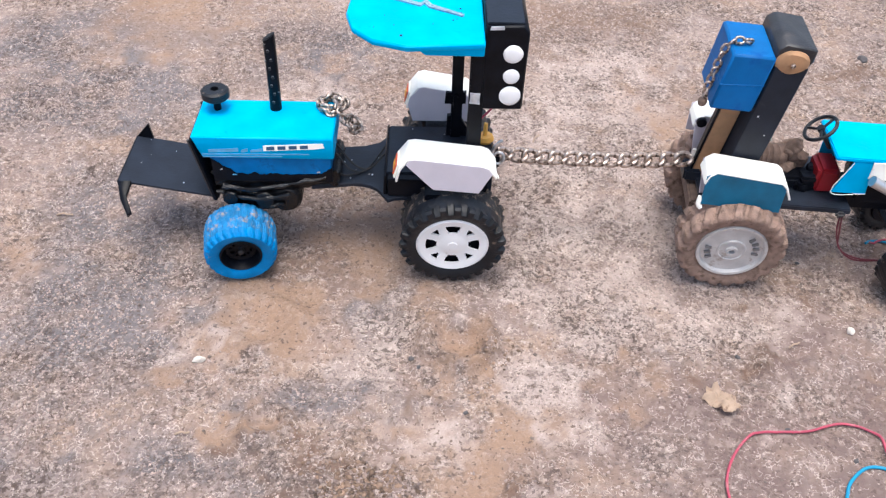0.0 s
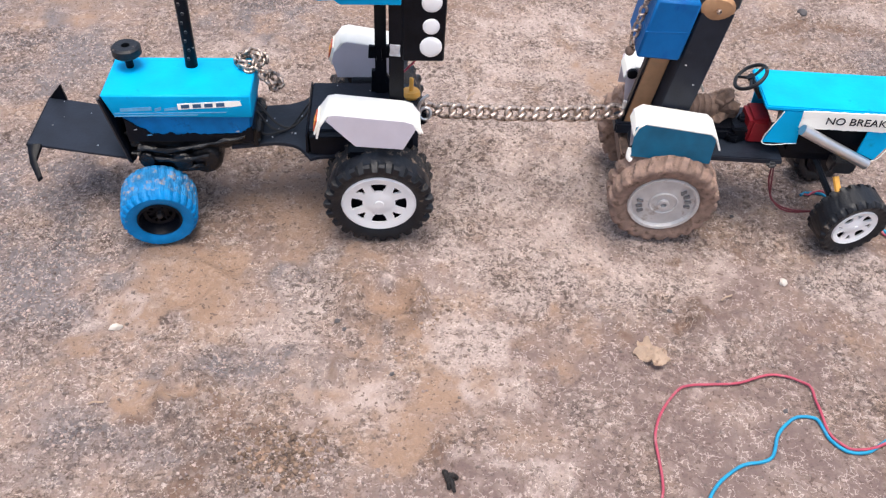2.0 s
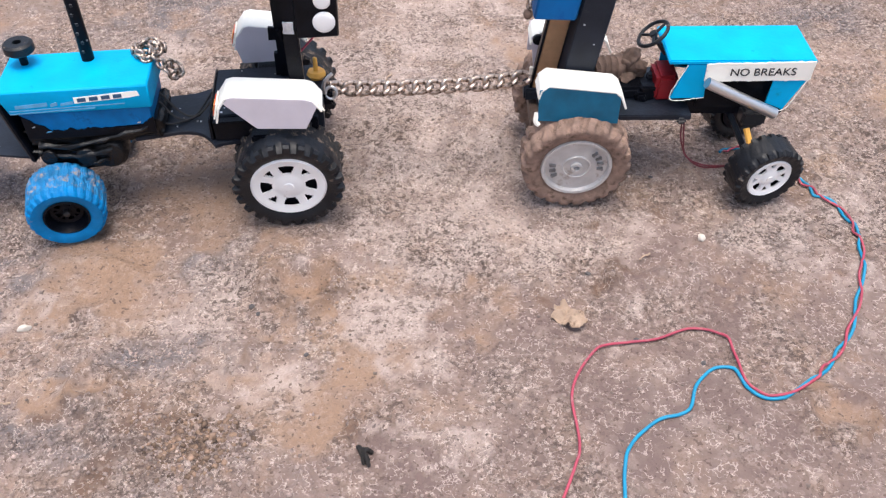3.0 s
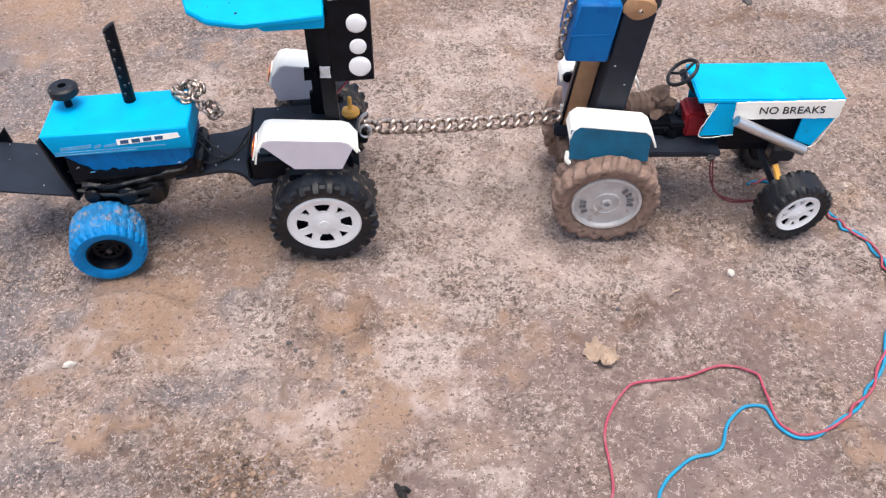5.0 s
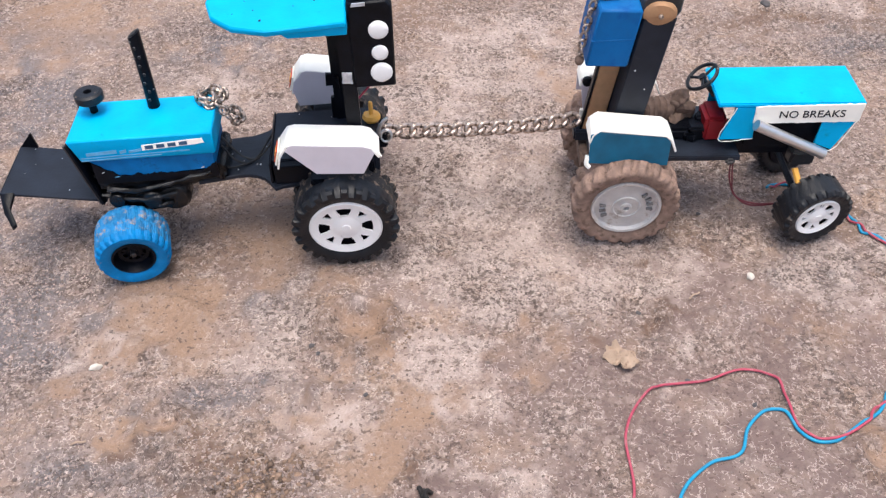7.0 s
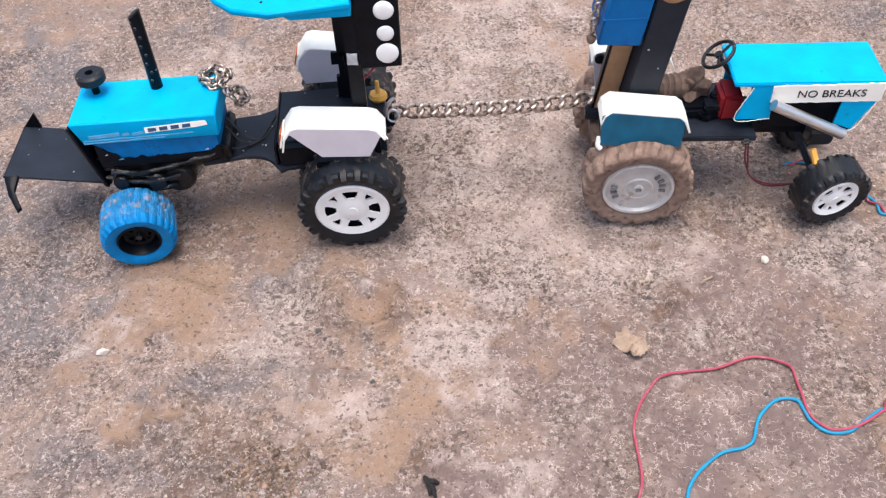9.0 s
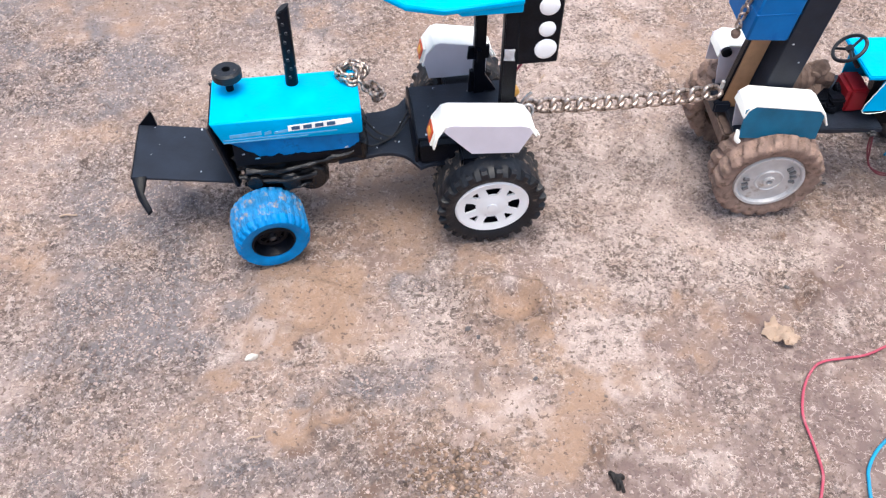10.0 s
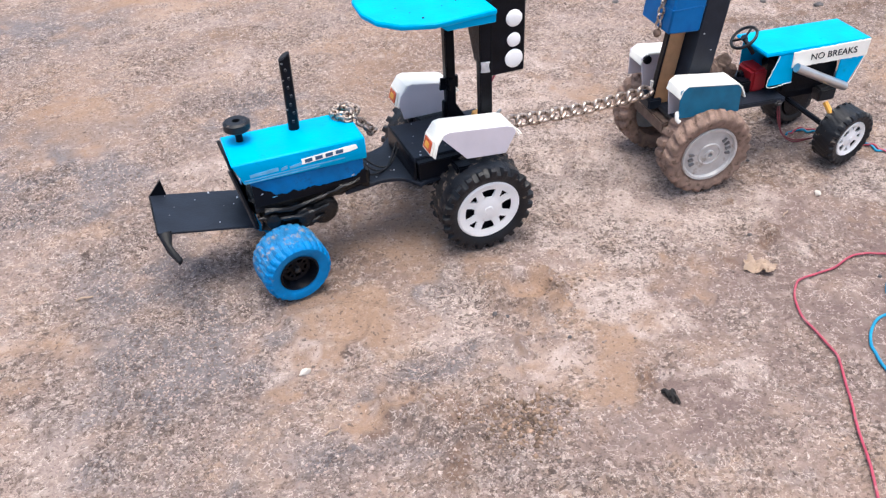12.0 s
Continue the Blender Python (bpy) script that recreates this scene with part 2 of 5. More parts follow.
# ---- wheels: the axle along y, the outer face towards -y ----
def tyre_mesh(radius, bead, width, lugs, height, length, skew, chunky=False, smooth_crown=False):
    """A moulded tyre: its tread blocks rise out of one skin; length is the share of the pitch that a block takes."""
    h, r = width / 2, radius - height
    n = lugs * 10
    across = [-1.0, -0.86, -0.62, -0.40, -0.16, -0.04, 0.04, 0.16, 0.40, 0.62, 0.86, 1.0]

    def raised(k, u):
        if smooth_crown and abs(u) < 0.8:
            return 0.42 - 0.09 * (abs((lugs * k / n + 0.5 * u) % 1.0 - 0.5) > 0.38)
        side = 0.0 if u < 0 else 0.5
        if chunky:
            ph = lugs * k / n + side * 0.8 + (0.5 if abs(u) < 0.45 else 0.0) + skew * abs(u)
        else:
            ph = lugs * k / n + side + skew * (1 - abs(u))
        d = abs((ph % 1.0) - 0.5)
        gap = 0.0 if abs(u) < (0.10 if not chunky else 0.03) and not chunky else 1.0
        return gap * min(1.0, max(0.0, (length / 2 - d) / 0.07 + 0.5))

    bm = bmesh.new()
    rings = []
    wall = [(bead, -0.80, 0), (bead + (r - bead) * 0.30, -0.96, 0), (bead + (r - bead) * 0.62, -1.0, 0.05), (bead + (r - bead) * 0.80, -1.0, 0.9)]
    for rr, u, f in wall:
        rings.append([(rr, h * u - 0.0011 * f * (0.15 if chunky else 1.0) * raised(k, -0.95)) for k in range(n)])
    for u in across:
        crown = r - (0.0030 if abs(u) > 0.95 else 0.0008 if abs(u) > 0.8 else 0) * (1.9 if chunky else 1.0)
        rings.append([(crown + height * raised(k, u), h * u * (0.985 if abs(u) > 0.9 else 1)) for k in range(n)])
    for rr, u, f in wall[::-1]:
        rings.append([(rr, -h * u) for k in range(n)])
    rows = [[bm.verts.new((p[0] * math.cos(2 * math.pi * k / n), p[1], p[0] * math.sin(2 * math.pi * k / n))) for k, p in enumerate(ring)] for ring in rings]
    for a, b in zip(rows, rows[1:] + rows[:1]):
        for k in range(n):
            bm.faces.new((a[k], a[(k + 1) % n], b[(k + 1) % n], b[k]))
    bmesh.ops.recalc_face_normals(bm, faces=bm.faces)
    return bm


def spoked_rim(radius, depth, big=4, turn=0.0):
    """A dished wheel disc: large openings with a three-cornered one between each two of them."""
    n = 144
    rings = [0.0, 0.12, 0.14, 0.30, 0.36, 0.44, 0.52, 0.60, 0.68, 0.74, 0.80, 0.86, 0.95, 1.0]
    dish = [-0.1, -0.1, 0.05, 0.08, 0.22, 0.25, 0.24, 0.22, 0.20, 0.16, 0.08, 0.0, -0.1, 0.12]
    bm = bmesh.new()
    grid = [[bm.verts.new((radius * r * math.cos(2 * math.pi * k / n), depth * d, radius * r * math.sin(2 * math.pi * k / n))) for k in range(n)]
            for r, d in zip(rings[1:], dish[1:])]
    bm.faces.new(grid[0])
    for i in range(len(grid) - 1):
        for k in range(n):
            a = (360 * (k + 0.5) / n + turn) % (360 / big)
            a = min(a, 360 / big - a)
            mid = abs(a - 180 / big)
            r = (rings[i + 1] + rings[i + 2]) / 2
            if 0.44 < r < 0.77 and a < (15 + 14 * (r - 0.45)) * 4 / big:
                continue
            if 0.50 < r < 0.77 and mid < (1 + 46 * (r - 0.50)) * 4 / big:
                continue
            bm.faces.new((grid[i][k], grid[i][(k + 1) % n], grid[i + 1][(k + 1) % n], grid[i + 1][k]))
    bmesh.ops.recalc_face_normals(bm, faces=bm.faces)
    bmesh.ops.solidify(bm, geom=bm.faces[:], thickness=0.0025)
    return bm


def dusty_tread(tyre, inner, lo, hi, mat):
    """Gives the running surface of a tyre its dusty material."""
    tyre.data.materials.append(M[mat])
    for p in tyre.data.polygons:
        if math.hypot(p.center.x, p.center.z) > inner and lo < p.center.y < hi:
            p.material_index = 1


def wheel(name, tractor, at, turn, kind, spin=0.0):
    """One wheel of a tractor: an empty at its outer face's centre, with tyre and rim under it."""
    hub = new(name)
    hub.empty_display_size = 0.02
    hub.parent = tractor
    lean = 6 if abs(turn) < 90 else 0
    size = (0.90, 1.02, 0.90, 1) if kind == "front_blue" else (1, 1, 1, 1)
    hub.matrix_local = pose(*at, 0, 0, turn) @ Matrix.Rotation(radians(lean), 4, "X") @ Matrix.Rotation(radians(spin), 4, "Y") @ Matrix.Diagonal(size)
    if kind == "rear_black":
        bm = tyre_mesh(0.0605, 0.0395, 0.050, 23, 0.0062, 0.52, 0.1, False, True)
        bmesh.ops.translate(bm, vec=(0, 0.0225, 0), verts=bm.verts)
        dusty_tread(part("tyre", bm, "rubber", hub, "black rubber tyre with square shoulder lugs"), 0.0535, 0.020, 0.046, "tread")
        bm = spoked_rim(0.0405, 0.007, 4, 0)
        part("rim", bm, "rim", hub, "white spoked plastic rim")
        part("wheel_disc", lathe([(0.0395, 0.010), (0.0395, 0.042)], 40, False), "black", hub)
        part("hub_cap", lathe([(0.0012, -0.0004), (0.0024, 0.0), (0.0030, 0.0010), (0.0034, 0.003)], 20, False), "rim", hub)
    elif kind == "front_white":
        bm = tyre_mesh(0.0412, 0.0252, 0.034, 22, 0.0030, 0.55, 0.2, False, True)
        bmesh.ops.translate(bm, vec=(0, 0.015, 0), verts=bm.verts)
        part("tyre", bm, "rubber", hub, "black rubber tyre with blocky lugs")
        part("rim", spoked_rim(0.0262, 0.008, 4, 45), "rim", hub, "white spoked plastic rim")
        part("wheel_disc", lathe([(0.0255, 0.009), (0.0255, 0.032)], 36, False), "black", hub)
    elif kind == "front_blue":
        bm = tyre_mesh(0.0450, 0.0245, 0.050, 26, 0.0019, 0.62, 0.9, True)
        bmesh.ops.translate(bm, vec=(0, 0.022, 0), verts=bm.verts)
        dusty_tread(part("tyre", bm, "blue_rubber", hub, "bright blue tyre with worn chunky tread"), 0.0425, 0.006, 0.042, "blue_tread")
        part("rim", lathe([(0.0255, 0.002), (0.0262, 0.000), (0.0240, -0.001), (0.0215, 0.004), (0.0195, 0.012), (0.0185, 0.012), (0.0185, 0.03), (0.0255, 0.03)], 40), "black", hub, "black recessed rim")
        bm = spoked_rim(0.0195, 0.004, 5, 10)
        bmesh.ops.translate(bm, vec=(0, 0.010, 0), verts=bm.verts)
        part("wheel_disc", bm, "black", hub)
        part("axle_nut", lathe([(0.0025, 0.004), (0.0042, 0.005), (0.0050, 0.012)], 6, False), "tape", hub)
        part("backing", lathe([(0.0185, 0.018), (0.0185, 0.030)], 32, False), "black", hub)
    else:
        bm = tyre_mesh(0.0600, 0.0388, 0.042, 22, 0.0034, 0.58, 0.4)
        bmesh.ops.translate(bm, vec=(0, 0.019, 0), verts=bm.verts)
        rough_up(bm, 0.0008, 5, 90)
        part("tyre", bm, "mud", hub, "mud-caked brown rubber tyre with block lugs")
        prof = [(0.003, 0.004), (0.0035, -0.001), (0.0062, -0.001), (0.0066, 0.002), (0.0135, 0.002), (0.0142, 0.0005), (0.0155, 0.0005), (0.0162, 0.0025),
                (0.0340, 0.0035), (0.0354, -0.0005), (0.0383, -0.001), (0.0392, 0.002), (0.0392, 0.008)]
        part("rim", lathe(prof, 56, False), "silver", hub, "dusty silver plastic wheel disc")
        for centre, count in ((28, 4), (198, 3)):
            for k in range(count):
                a = radians(centre + (k - (count - 1) / 2) * 17)
                bar = block(-0.0011, 0.0011, -0.0002, 0.003, -0.0036, 0.0036, 0.0004)
                join(bar, block(-0.0019, 0.0019, -0.0001, 0.003, 0.0022 * (-1) ** k - 0.0007, 0.0022 * (-1) ** k + 0.0007, 0.0003))
                bmesh.ops.transform(bar, matrix=Matrix.Rotation(-(a - math.pi / 2), 4, "Y") @ Matrix.Translation((0, 0, 0.0262)), verts=bar.verts)
                part("raised_mark", bar, "marks", hub)
    return hub


def link_mesh(length, width, wire, twist=0.45):
    """One oval link, twisted as in a curb chain."""
    pts = []
    for k in range(20):
        a = 2 * math.pi * k / 20
        x = (length - width) / 2 * (1 if math.cos(a) > 0 else -1) * min(1, abs(math.cos(a)) * 3) + (width / 2 - wire) * math.cos(a)
        y = (width / 2 - wire) * math.sin(a)
        tw = twist * x / (length / 2)
        pts.append((x, y * math.cos(tw), y * math.sin(tw)))
    return tube(pts, wire, 7, True)


def chain(name, line, pitch, width, wire, label, roll=50.0, twist=0.45, wobble=8.0, curb=False):
    """Links hung one in another along a line of points; each link is a part."""
    dense = curve_through(line, 24)
    at, run, marks = dense[0], 0.0, [dense[0]]
    for a, b in zip(dense, dense[1:]):
        run += (b - a).length
        if run >= pitch:
            marks.append(b)
            run -= pitch
    root = thing(name, marks[0], label, "chain")
    bm = link_mesh(pitch + (3.4 if curb else 2.2) * wire, width, wire, twist)
    bmesh.ops.recalc_face_normals(bm, faces=bm.faces)
    me = bpy.data.meshes.new("link")
    bm.to_mesh(me)
    bm.free()
    me.materials.append(M["steel"])
    me.polygons.foreach_set("use_smooth", [True] * len(me.polygons))
    rnd = random.Random(len(marks))
    for i, (a, b) in enumerate(zip(marks, marks[1:])):
        d = (b - a).normalized()
        side = d.cross(Vector((0, 0, 1)))
        if side.length < 0.05:
            side = Vector((0, 1, 0))
        side.normalize()
        up = side.cross(d)
        m = Matrix((d, side, up)).transposed().to_4x4()
        ob = new("link", me)
        ob.parent = root
        ob.matrix_local = Matrix.Translation((a + b) / 2 - marks[0]) @ m @ Matrix.Rotation(radians(roll * (1 if i % 2 or curb else -1) + rnd.uniform(-wobble, wobble)), 4, "X")
    return root


# ---- ground ----
def lattice(ix, iy, seed):
    h = (ix.astype(np.int64) * 374761393 + iy.astype(np.int64) * 668265263 + seed * 982451653) & 0x7FFFFFFF
    h = ((h ^ (h >> 13)) * 1274126177) & 0x7FFFFFFF
    return ((h ^ (h >> 16)) & 0xFFFF) / 65535.0


def field(x, y, size, seed, octaves=3):
    """Smooth value noise from 0 to 1 over features of that size."""
    total, weight, amp = 0.0, 0.0, 1.0
    for o in range(octaves):
        u, v = x / size * 2 ** o + 57.3 * o, y / size * 2 ** o + 13.7 * o
        iu, iv = np.floor(u), np.floor(v)
        fu, fv = u - iu, v - iv
        fu, fv = fu * fu * (3 - 2 * fu), fv * fv * (3 - 2 * fv)
        a, b = lattice(iu, iv, seed + o), lattice(iu + 1, iv, seed + o)
        c, d = lattice(iu, iv + 1, seed + o), lattice(iu + 1, iv + 1, seed + o)
        total = total + amp * ((a * (1 - fu) + b * fu) * (1 - fv) + (c * (1 - fu) + d * fu) * fv)
        weight += amp
        amp *= 0.5
    return total / weight


# Patches of the soil: x, y, half width, half depth
TAN = [(-0.29, 0.62, .090, .055), (-0.07, 0.60, .047, .042), (-0.26, 0.49, .030, .027), (-0.02, 0.48, .081, .079), (-0.36, 0.55, .045, .030), (-0.06, 0.42, .056, .037), (-0.52, 1.30, .130, .080),
       (0.26, 1.07, .06, .13), (-0.23, 0.58, .035, .032), (0.43, 0.51, .050, .044), (0.42, 0.40, .031, .043), (0.11, 0.56, .064, .035), (-0.60, 0.72, .10, .05), (-0.26, 0.645, .10, .05),
       (-0.155, 0.765, .08, .06), (-0.03, 0.46, .09, .06), (-0.095, 0.494, .05, .03), (-0.48, 1.298, .07, .05), (-0.545, 1.20, .10, .05), (-0.155, 0.71, .07, .055), (-0.14, 0.80, .08, .06)]
GREY = [(-0.44, 0.66, .105, .125), (-0.17, 0.64, .043, .035), (0.44, 0.62, .046, .044), (-0.24, 0.43, .066, .044), (-0.34, 0.43, .046, .037), (-0.25, 1.19, .110, .111), (-0.23, 0.52, .050, .029),
        (0.70, 1.10, .07, .085), (-0.50, 0.83, .09, .09), (-0.60, 1.06, .15, .10), (-0.50, 0.50, .08, .06), (-0.395, 0.70, .10, .09),
        (-0.46, 0.775, .10, .08), (-0.43, 0.62, .12, .07), (-0.174, 0.523, .06, .03), (1.06, 1.12, .22, .24), (-0.66, 1.74, .26, .16)]
# Brown soil; (0.32, 0.70) and (-0.26, 0.70) paint the shade beside wheels
DARK = [(-0.18, 0.43, .060, .036), (-0.23, 0.41, .05, .035), (0.32, 0.70, .035, .030), (0.25, 0.58, .036, .020), (0.63, 1.17, .150, .045), (0.48, 0.71, .053, .040), (-0.20, 0.41, .035, .024),
        (-0.01, 0.40, .020, .017), (-0.26, 0.70, .044, .023), (-0.176, 0.432, .05, .03), (-0.24, 0.458, .05, .025), (1.08, 1.10, .20, .22), (0.93, 1.13, .13, .09)]
MAUVE = [(0.28, 0.55, .087, .056), (0.19, 0.52, .085, .069), (0.26, 0.40, .086, .062), (0.12, 0.45, .063, .081), (0.32, 0.63, .080, .054), (-0.19, 0.71, .039, .039), (0.37, 0.50, .033, .043), (-0.04, 0.66, .04, .03), (0.093, 0.487, .08, .07), (0.27, 0.596, .04, .04), (0.32, 0.41, .30, .15), (0.05, 0.36, .16, .05), (0.45, 0.52, .14, .09)]
PALE = [(0.14, 1.07, .074, .073), (0.08, 0.64, .074, .035), (-0.10, 0.49, .032, .035), (0.03, 0.53, .034, .033), (0.45, 0.62, .043, .044), (0.48, 0.58, .036, .042), (-0.16, 0.63, .030, .022), (-0.35, 0.59, .041, .024),
        (0.15, 1.19, .106, .055), (0.10, 0.83, .06, .06), (0.13, 0.72, .05, .03), (0.01, 0.75, .05, .06), (0.10, 0.90, .12, .07), (0.42, 0.92, .16, .06), (-0.02, 0.66, .05, .03), (0.27, 0.52, .022, .022), (0.05, 0.39, .050, .023), (0.69, 1.22, .082, .038), (-0.16, 0.58, .052, .040), (0.62, 0.66, .10, .06), (0.09, 0.675, .10, .06), (0.03, 0.552, .05, .04),
        (0.14, 0.808, .13, .08), (0.155, 1.187, .10, .08),
        (0.05, 1.02, .18, .09), (-0.30, 1.05, .14, .06), (0.17, 0.72, .09, .05), (0.06, 0.79, .12, .09), (0.23, 0.66, .09, .06), (0.03, 0.70, .07, .05)]


def patches(x, y, spots, wander=0.035):
    dx, dy = (field(x, y, 0.06, 41, 4) - 0.5) * 2 * wander, (field(x, y, 0.06, 47, 4) - 0.5) * 2 * wander
    dx, dy = dx + (field(x, y, 0.016, 43, 3) - 0.5) * 1.3 * wander, dy + (field(x, y, 0.016, 49, 3) - 0.5) * 1.3 * wander
    out = np.zeros_like(x)
    for cx, cy, w, d in spots:
        q = ((x + dx - cx) / w) ** 2 + ((y + dy - cy) / d) ** 2
        out = np.maximum(out, np.clip(1.15 - 0.8 * q, 0, 1))
    return out


def height(x, y):
    near = np.exp(-((x / 2.0) ** 2 + ((y - 0.8) / 2.0) ** 2))
    tan, dark = patches(x, y, TAN), patches(x, y, DARK)
    h = (field(x, y, 0.22, 3, 2) - 0.5) * 0.006 + (field(x, y, 0.045, 7, 3) - 0.5) * 0.0115 * (1 - 0.5 * tan)
    calm = np.maximum(tan, 0.75 * patches(x, y, MAUVE))
    h = h + (field(x, y, 0.011, 9, 2) - 0.5) * 0.0040 * (1 - 0.6 * calm)
    h = h + (field(x, y, 0.007, 13, 2) - 0.5) * 0.0026 * (1 - 0.7 * calm)
    lumps = np.clip(field(x, y, 0.016, 23, 2) - 0.56, 0, 1) * 0.018 * (1 - 0.75 * calm) + np.clip(field(x, y, 0.02, 29, 2) - 0.5, 0, 1) * 0.03 * dark
    for cx, cy, r, up in ((-0.068, 0.600, 0.034, 0.0130), (-0.255, 0.490, 0.022, 0.0090), (-0.29, 0.625, 0.045, 0.008), (-0.10, 0.51, 0.016, 0.005), (0.42, 0.385, 0.03, 0.007), (0.24, 0.56, 0.02, 0.005)):
        q = np.sqrt((x - cx) ** 2 + (1.15 * (y - cy)) ** 2) / r + 0.5 * (field(x, y, 0.03, 61, 2) - 0.5)
        h = h + up * np.exp(-((q - 1.0) / 0.28) ** 2) - 0.5 * up * np.exp(-(q / 0.6) ** 2)
    for cx, cy, w, d, up in ((-0.05, 0.575, .035, .02, .004), (-0.26, 0.475, .03, .02, .005), (-0.29, 0.63, .06, .03, .003), (0.33, 0.36, .07, .05, .006)):
        h = h + up * np.exp(-((x - cx) / w) ** 2 - ((y - cy) / d) ** 2)
    for cx, cy, w, d in ((-0.08, 0.72, .05, .035), (-0.30, 0.70, .04, .035), (0.24, 0.73, .06, .04), (0.46, 0.71, .05, .04)):
        keep = 1 - 0.8 * np.exp(-((x - cx) / w) ** 2 - ((y - cy) / d) ** 2)
        h, lumps = h * keep, lumps * keep
    return (h + lumps) * near - 0.0015


def spread(lo, hi, step, far):
    mid = np.arange(lo, hi, step)
    grow = step * 1.22 ** np.arange(1, 60)
    tail = np.cumsum(grow)
    tail = tail[tail < far]
    return np.concatenate([lo - tail[::-1], mid, hi + tail])


def soil_material():
    m = bpy.data.materials.new("dry soil")
    m.use_nodes = True
    t = m.node_tree
    b = t.nodes["Principled BSDF"]
    b.inputs["Roughness"].default_value = 0.95
    b.inputs["Specular IOR Level"].default_value = 0.2
    tex = t.nodes.new("ShaderNodeTexCoord")
    att = t.nodes.new("ShaderNodeAttribute")
    att.attribute_name = "soil"
    sep = t.nodes.new("ShaderNodeSeparateColor")
    t.links.new(att.outputs["Color"], sep.inputs[0])

    def noise_at(scale, detail=6, rough=0.65):
        n = t.nodes.new("ShaderNodeTexNoise")
        n.inputs["Scale"].default_value, n.inputs["Detail"].default_value, n.inputs["Roughness"].default_value = scale, detail, rough
        t.links.new(tex.outputs["Object"], n.inputs["Vector"])
        return n.outputs["Fac"]

    def span(src, a, b_, lo=0.0, hi=1.0):
        n = t.nodes.new("ShaderNodeMapRange")
        for k, v in (("From Min", a), ("From Max", b_), ("To Min", lo), ("To Max", hi)):
            n.inputs[k].default_value = v
        t.links.new(src, n.inputs["Value"])
        return n.outputs[0]

    def mix(fac, a, b_, mode="MIX"):
        n = t.nodes.new("ShaderNodeMix")
        n.data_type, n.blend_type = "RGBA", mode
        for sock, v in (("Factor", fac), ("A", a), ("B", b_)):
            if isinstance(v, tuple):
                n.inputs[sock].default_value = (*v, 1)
            elif isinstance(v, float):
                n.inputs[sock].default_value = v
            else:
                t.links.new(v, n.inputs[sock])
        return n.outputs["Result"]

    def crumb(scale, warp):
        wob = t.nodes.new("ShaderNodeTexNoise")
        wob.inputs["Scale"].default_value, wob.inputs["Detail"].default_value = scale * 1.3, 3
        t.links.new(tex.outputs["Object"], wob.inputs["Vector"])
        add = t.nodes.new("ShaderNodeVectorMath")
        add.operation = "MULTIPLY_ADD"
        add.inputs[1].default_value = (warp / scale,) * 3
        t.links.new(wob.outputs["Color"], add.inputs[0])
        t.links.new(tex.outputs["Object"], add.inputs[2])
        v = t.nodes.new("ShaderNodeTexVoronoi")
        v.inputs["Scale"].default_value = scale
        t.links.new(add.outputs[0], v.inputs["Vector"])
        return v

    def times(a, b_):
        n = t.nodes.new("ShaderNodeMath")
        n.operation = "MULTIPLY"
        t.links.new(a, n.inputs[0])
        t.links.new(b_, n.inputs[1])
        return n.outputs[0]

    def squiggle(scale, width, top):
        """Thin winding lines where a noise crosses its middle."""
        n, a = t.nodes.new("ShaderNodeMath"), t.nodes.new("ShaderNodeMath")
        n.operation, a.operation = "SUBTRACT", "ABSOLUTE"
        t.links.new(noise_at(scale, 2, 0.5), n.inputs[0])
        n.inputs[1].default_value = 0.5
        t.links.new(n.outputs[0], a.inputs[0])
        return span(a.outputs[0], width * 0.4, width, top, 0.0)

    more = t.nodes.new("ShaderNodeAttribute")
    more.attribute_name = "soil_more"
    sep2 = t.nodes.new("ShaderNodeSeparateColor")
    t.links.new(more.outputs["Color"], sep2.inputs[0])
    base = mix(span(noise_at(4.5, 6, 0.6), 0.40, 0.60), (0.270, 0.205, 0.184), (0.352, 0.264, 0.228))
    base = mix(span(noise_at(13, 6, 0.7), 0.47, 0.62), base, (0.375, 0.272, 0.212))
    base = mix(span(noise_at(22, 6, 0.72), 0.52, 0.66, 0.0, 0.8), base, (0.275, 0.235, 0.228))
    base = mix(span(noise_at(38, 7, 0.75), 0.54, 0.68, 0.0, 0.7), base, (0.43, 0.338, 0.298))
    base = mix(span(noise_at(60, 4, 0.6), 0.56, 0.66, 0.0, 0.55), base, (0.205, 0.155, 0.138))
    base = mix(sep2.outputs[0], base, (0.192, 0.139, 0.129))
    base = mix(sep.outputs[0], base, (0.328, 0.219, 0.155))
    base = mix(sep.outputs[1], base, (0.182, 0.165, 0.174))
    base = mix(sep2.outputs[1], base, (0.50, 0.41, 0.375))
    base = mix(sep.outputs[2], base, (0.160, 0.096, 0.064))
    calm = t.nodes.new("ShaderNodeMath")
    calm.operation = "MAXIMUM"
    t.links.new(sep.outputs[0], calm.inputs[0])
    t.links.new(span(sep2.outputs[0], 0.0, 1.0, 0.0, 0.75), calm.inputs[1])
    calm2 = t.nodes.new("ShaderNodeMath")
    calm2.operation = "MAXIMUM"
    t.links.new(calm.outputs[0], calm2.inputs[0])
    t.links.new(span(sep.outputs[2], 0.1, 0.8, 0.0, 0.7), calm2.inputs[1])
    coarse = times(span(calm2.outputs[0], 0.1, 0.8, 1.0, 0.22), span(noise_at(9, 4, 0.6), 0.41, 0.59, 0.25, 1.0))
    plates = crumb(62, 0.7)
    plate_tone = t.nodes.new("ShaderNodeSeparateColor")
    t.links.new(plates.outputs["Color"], plate_tone.inputs[0])
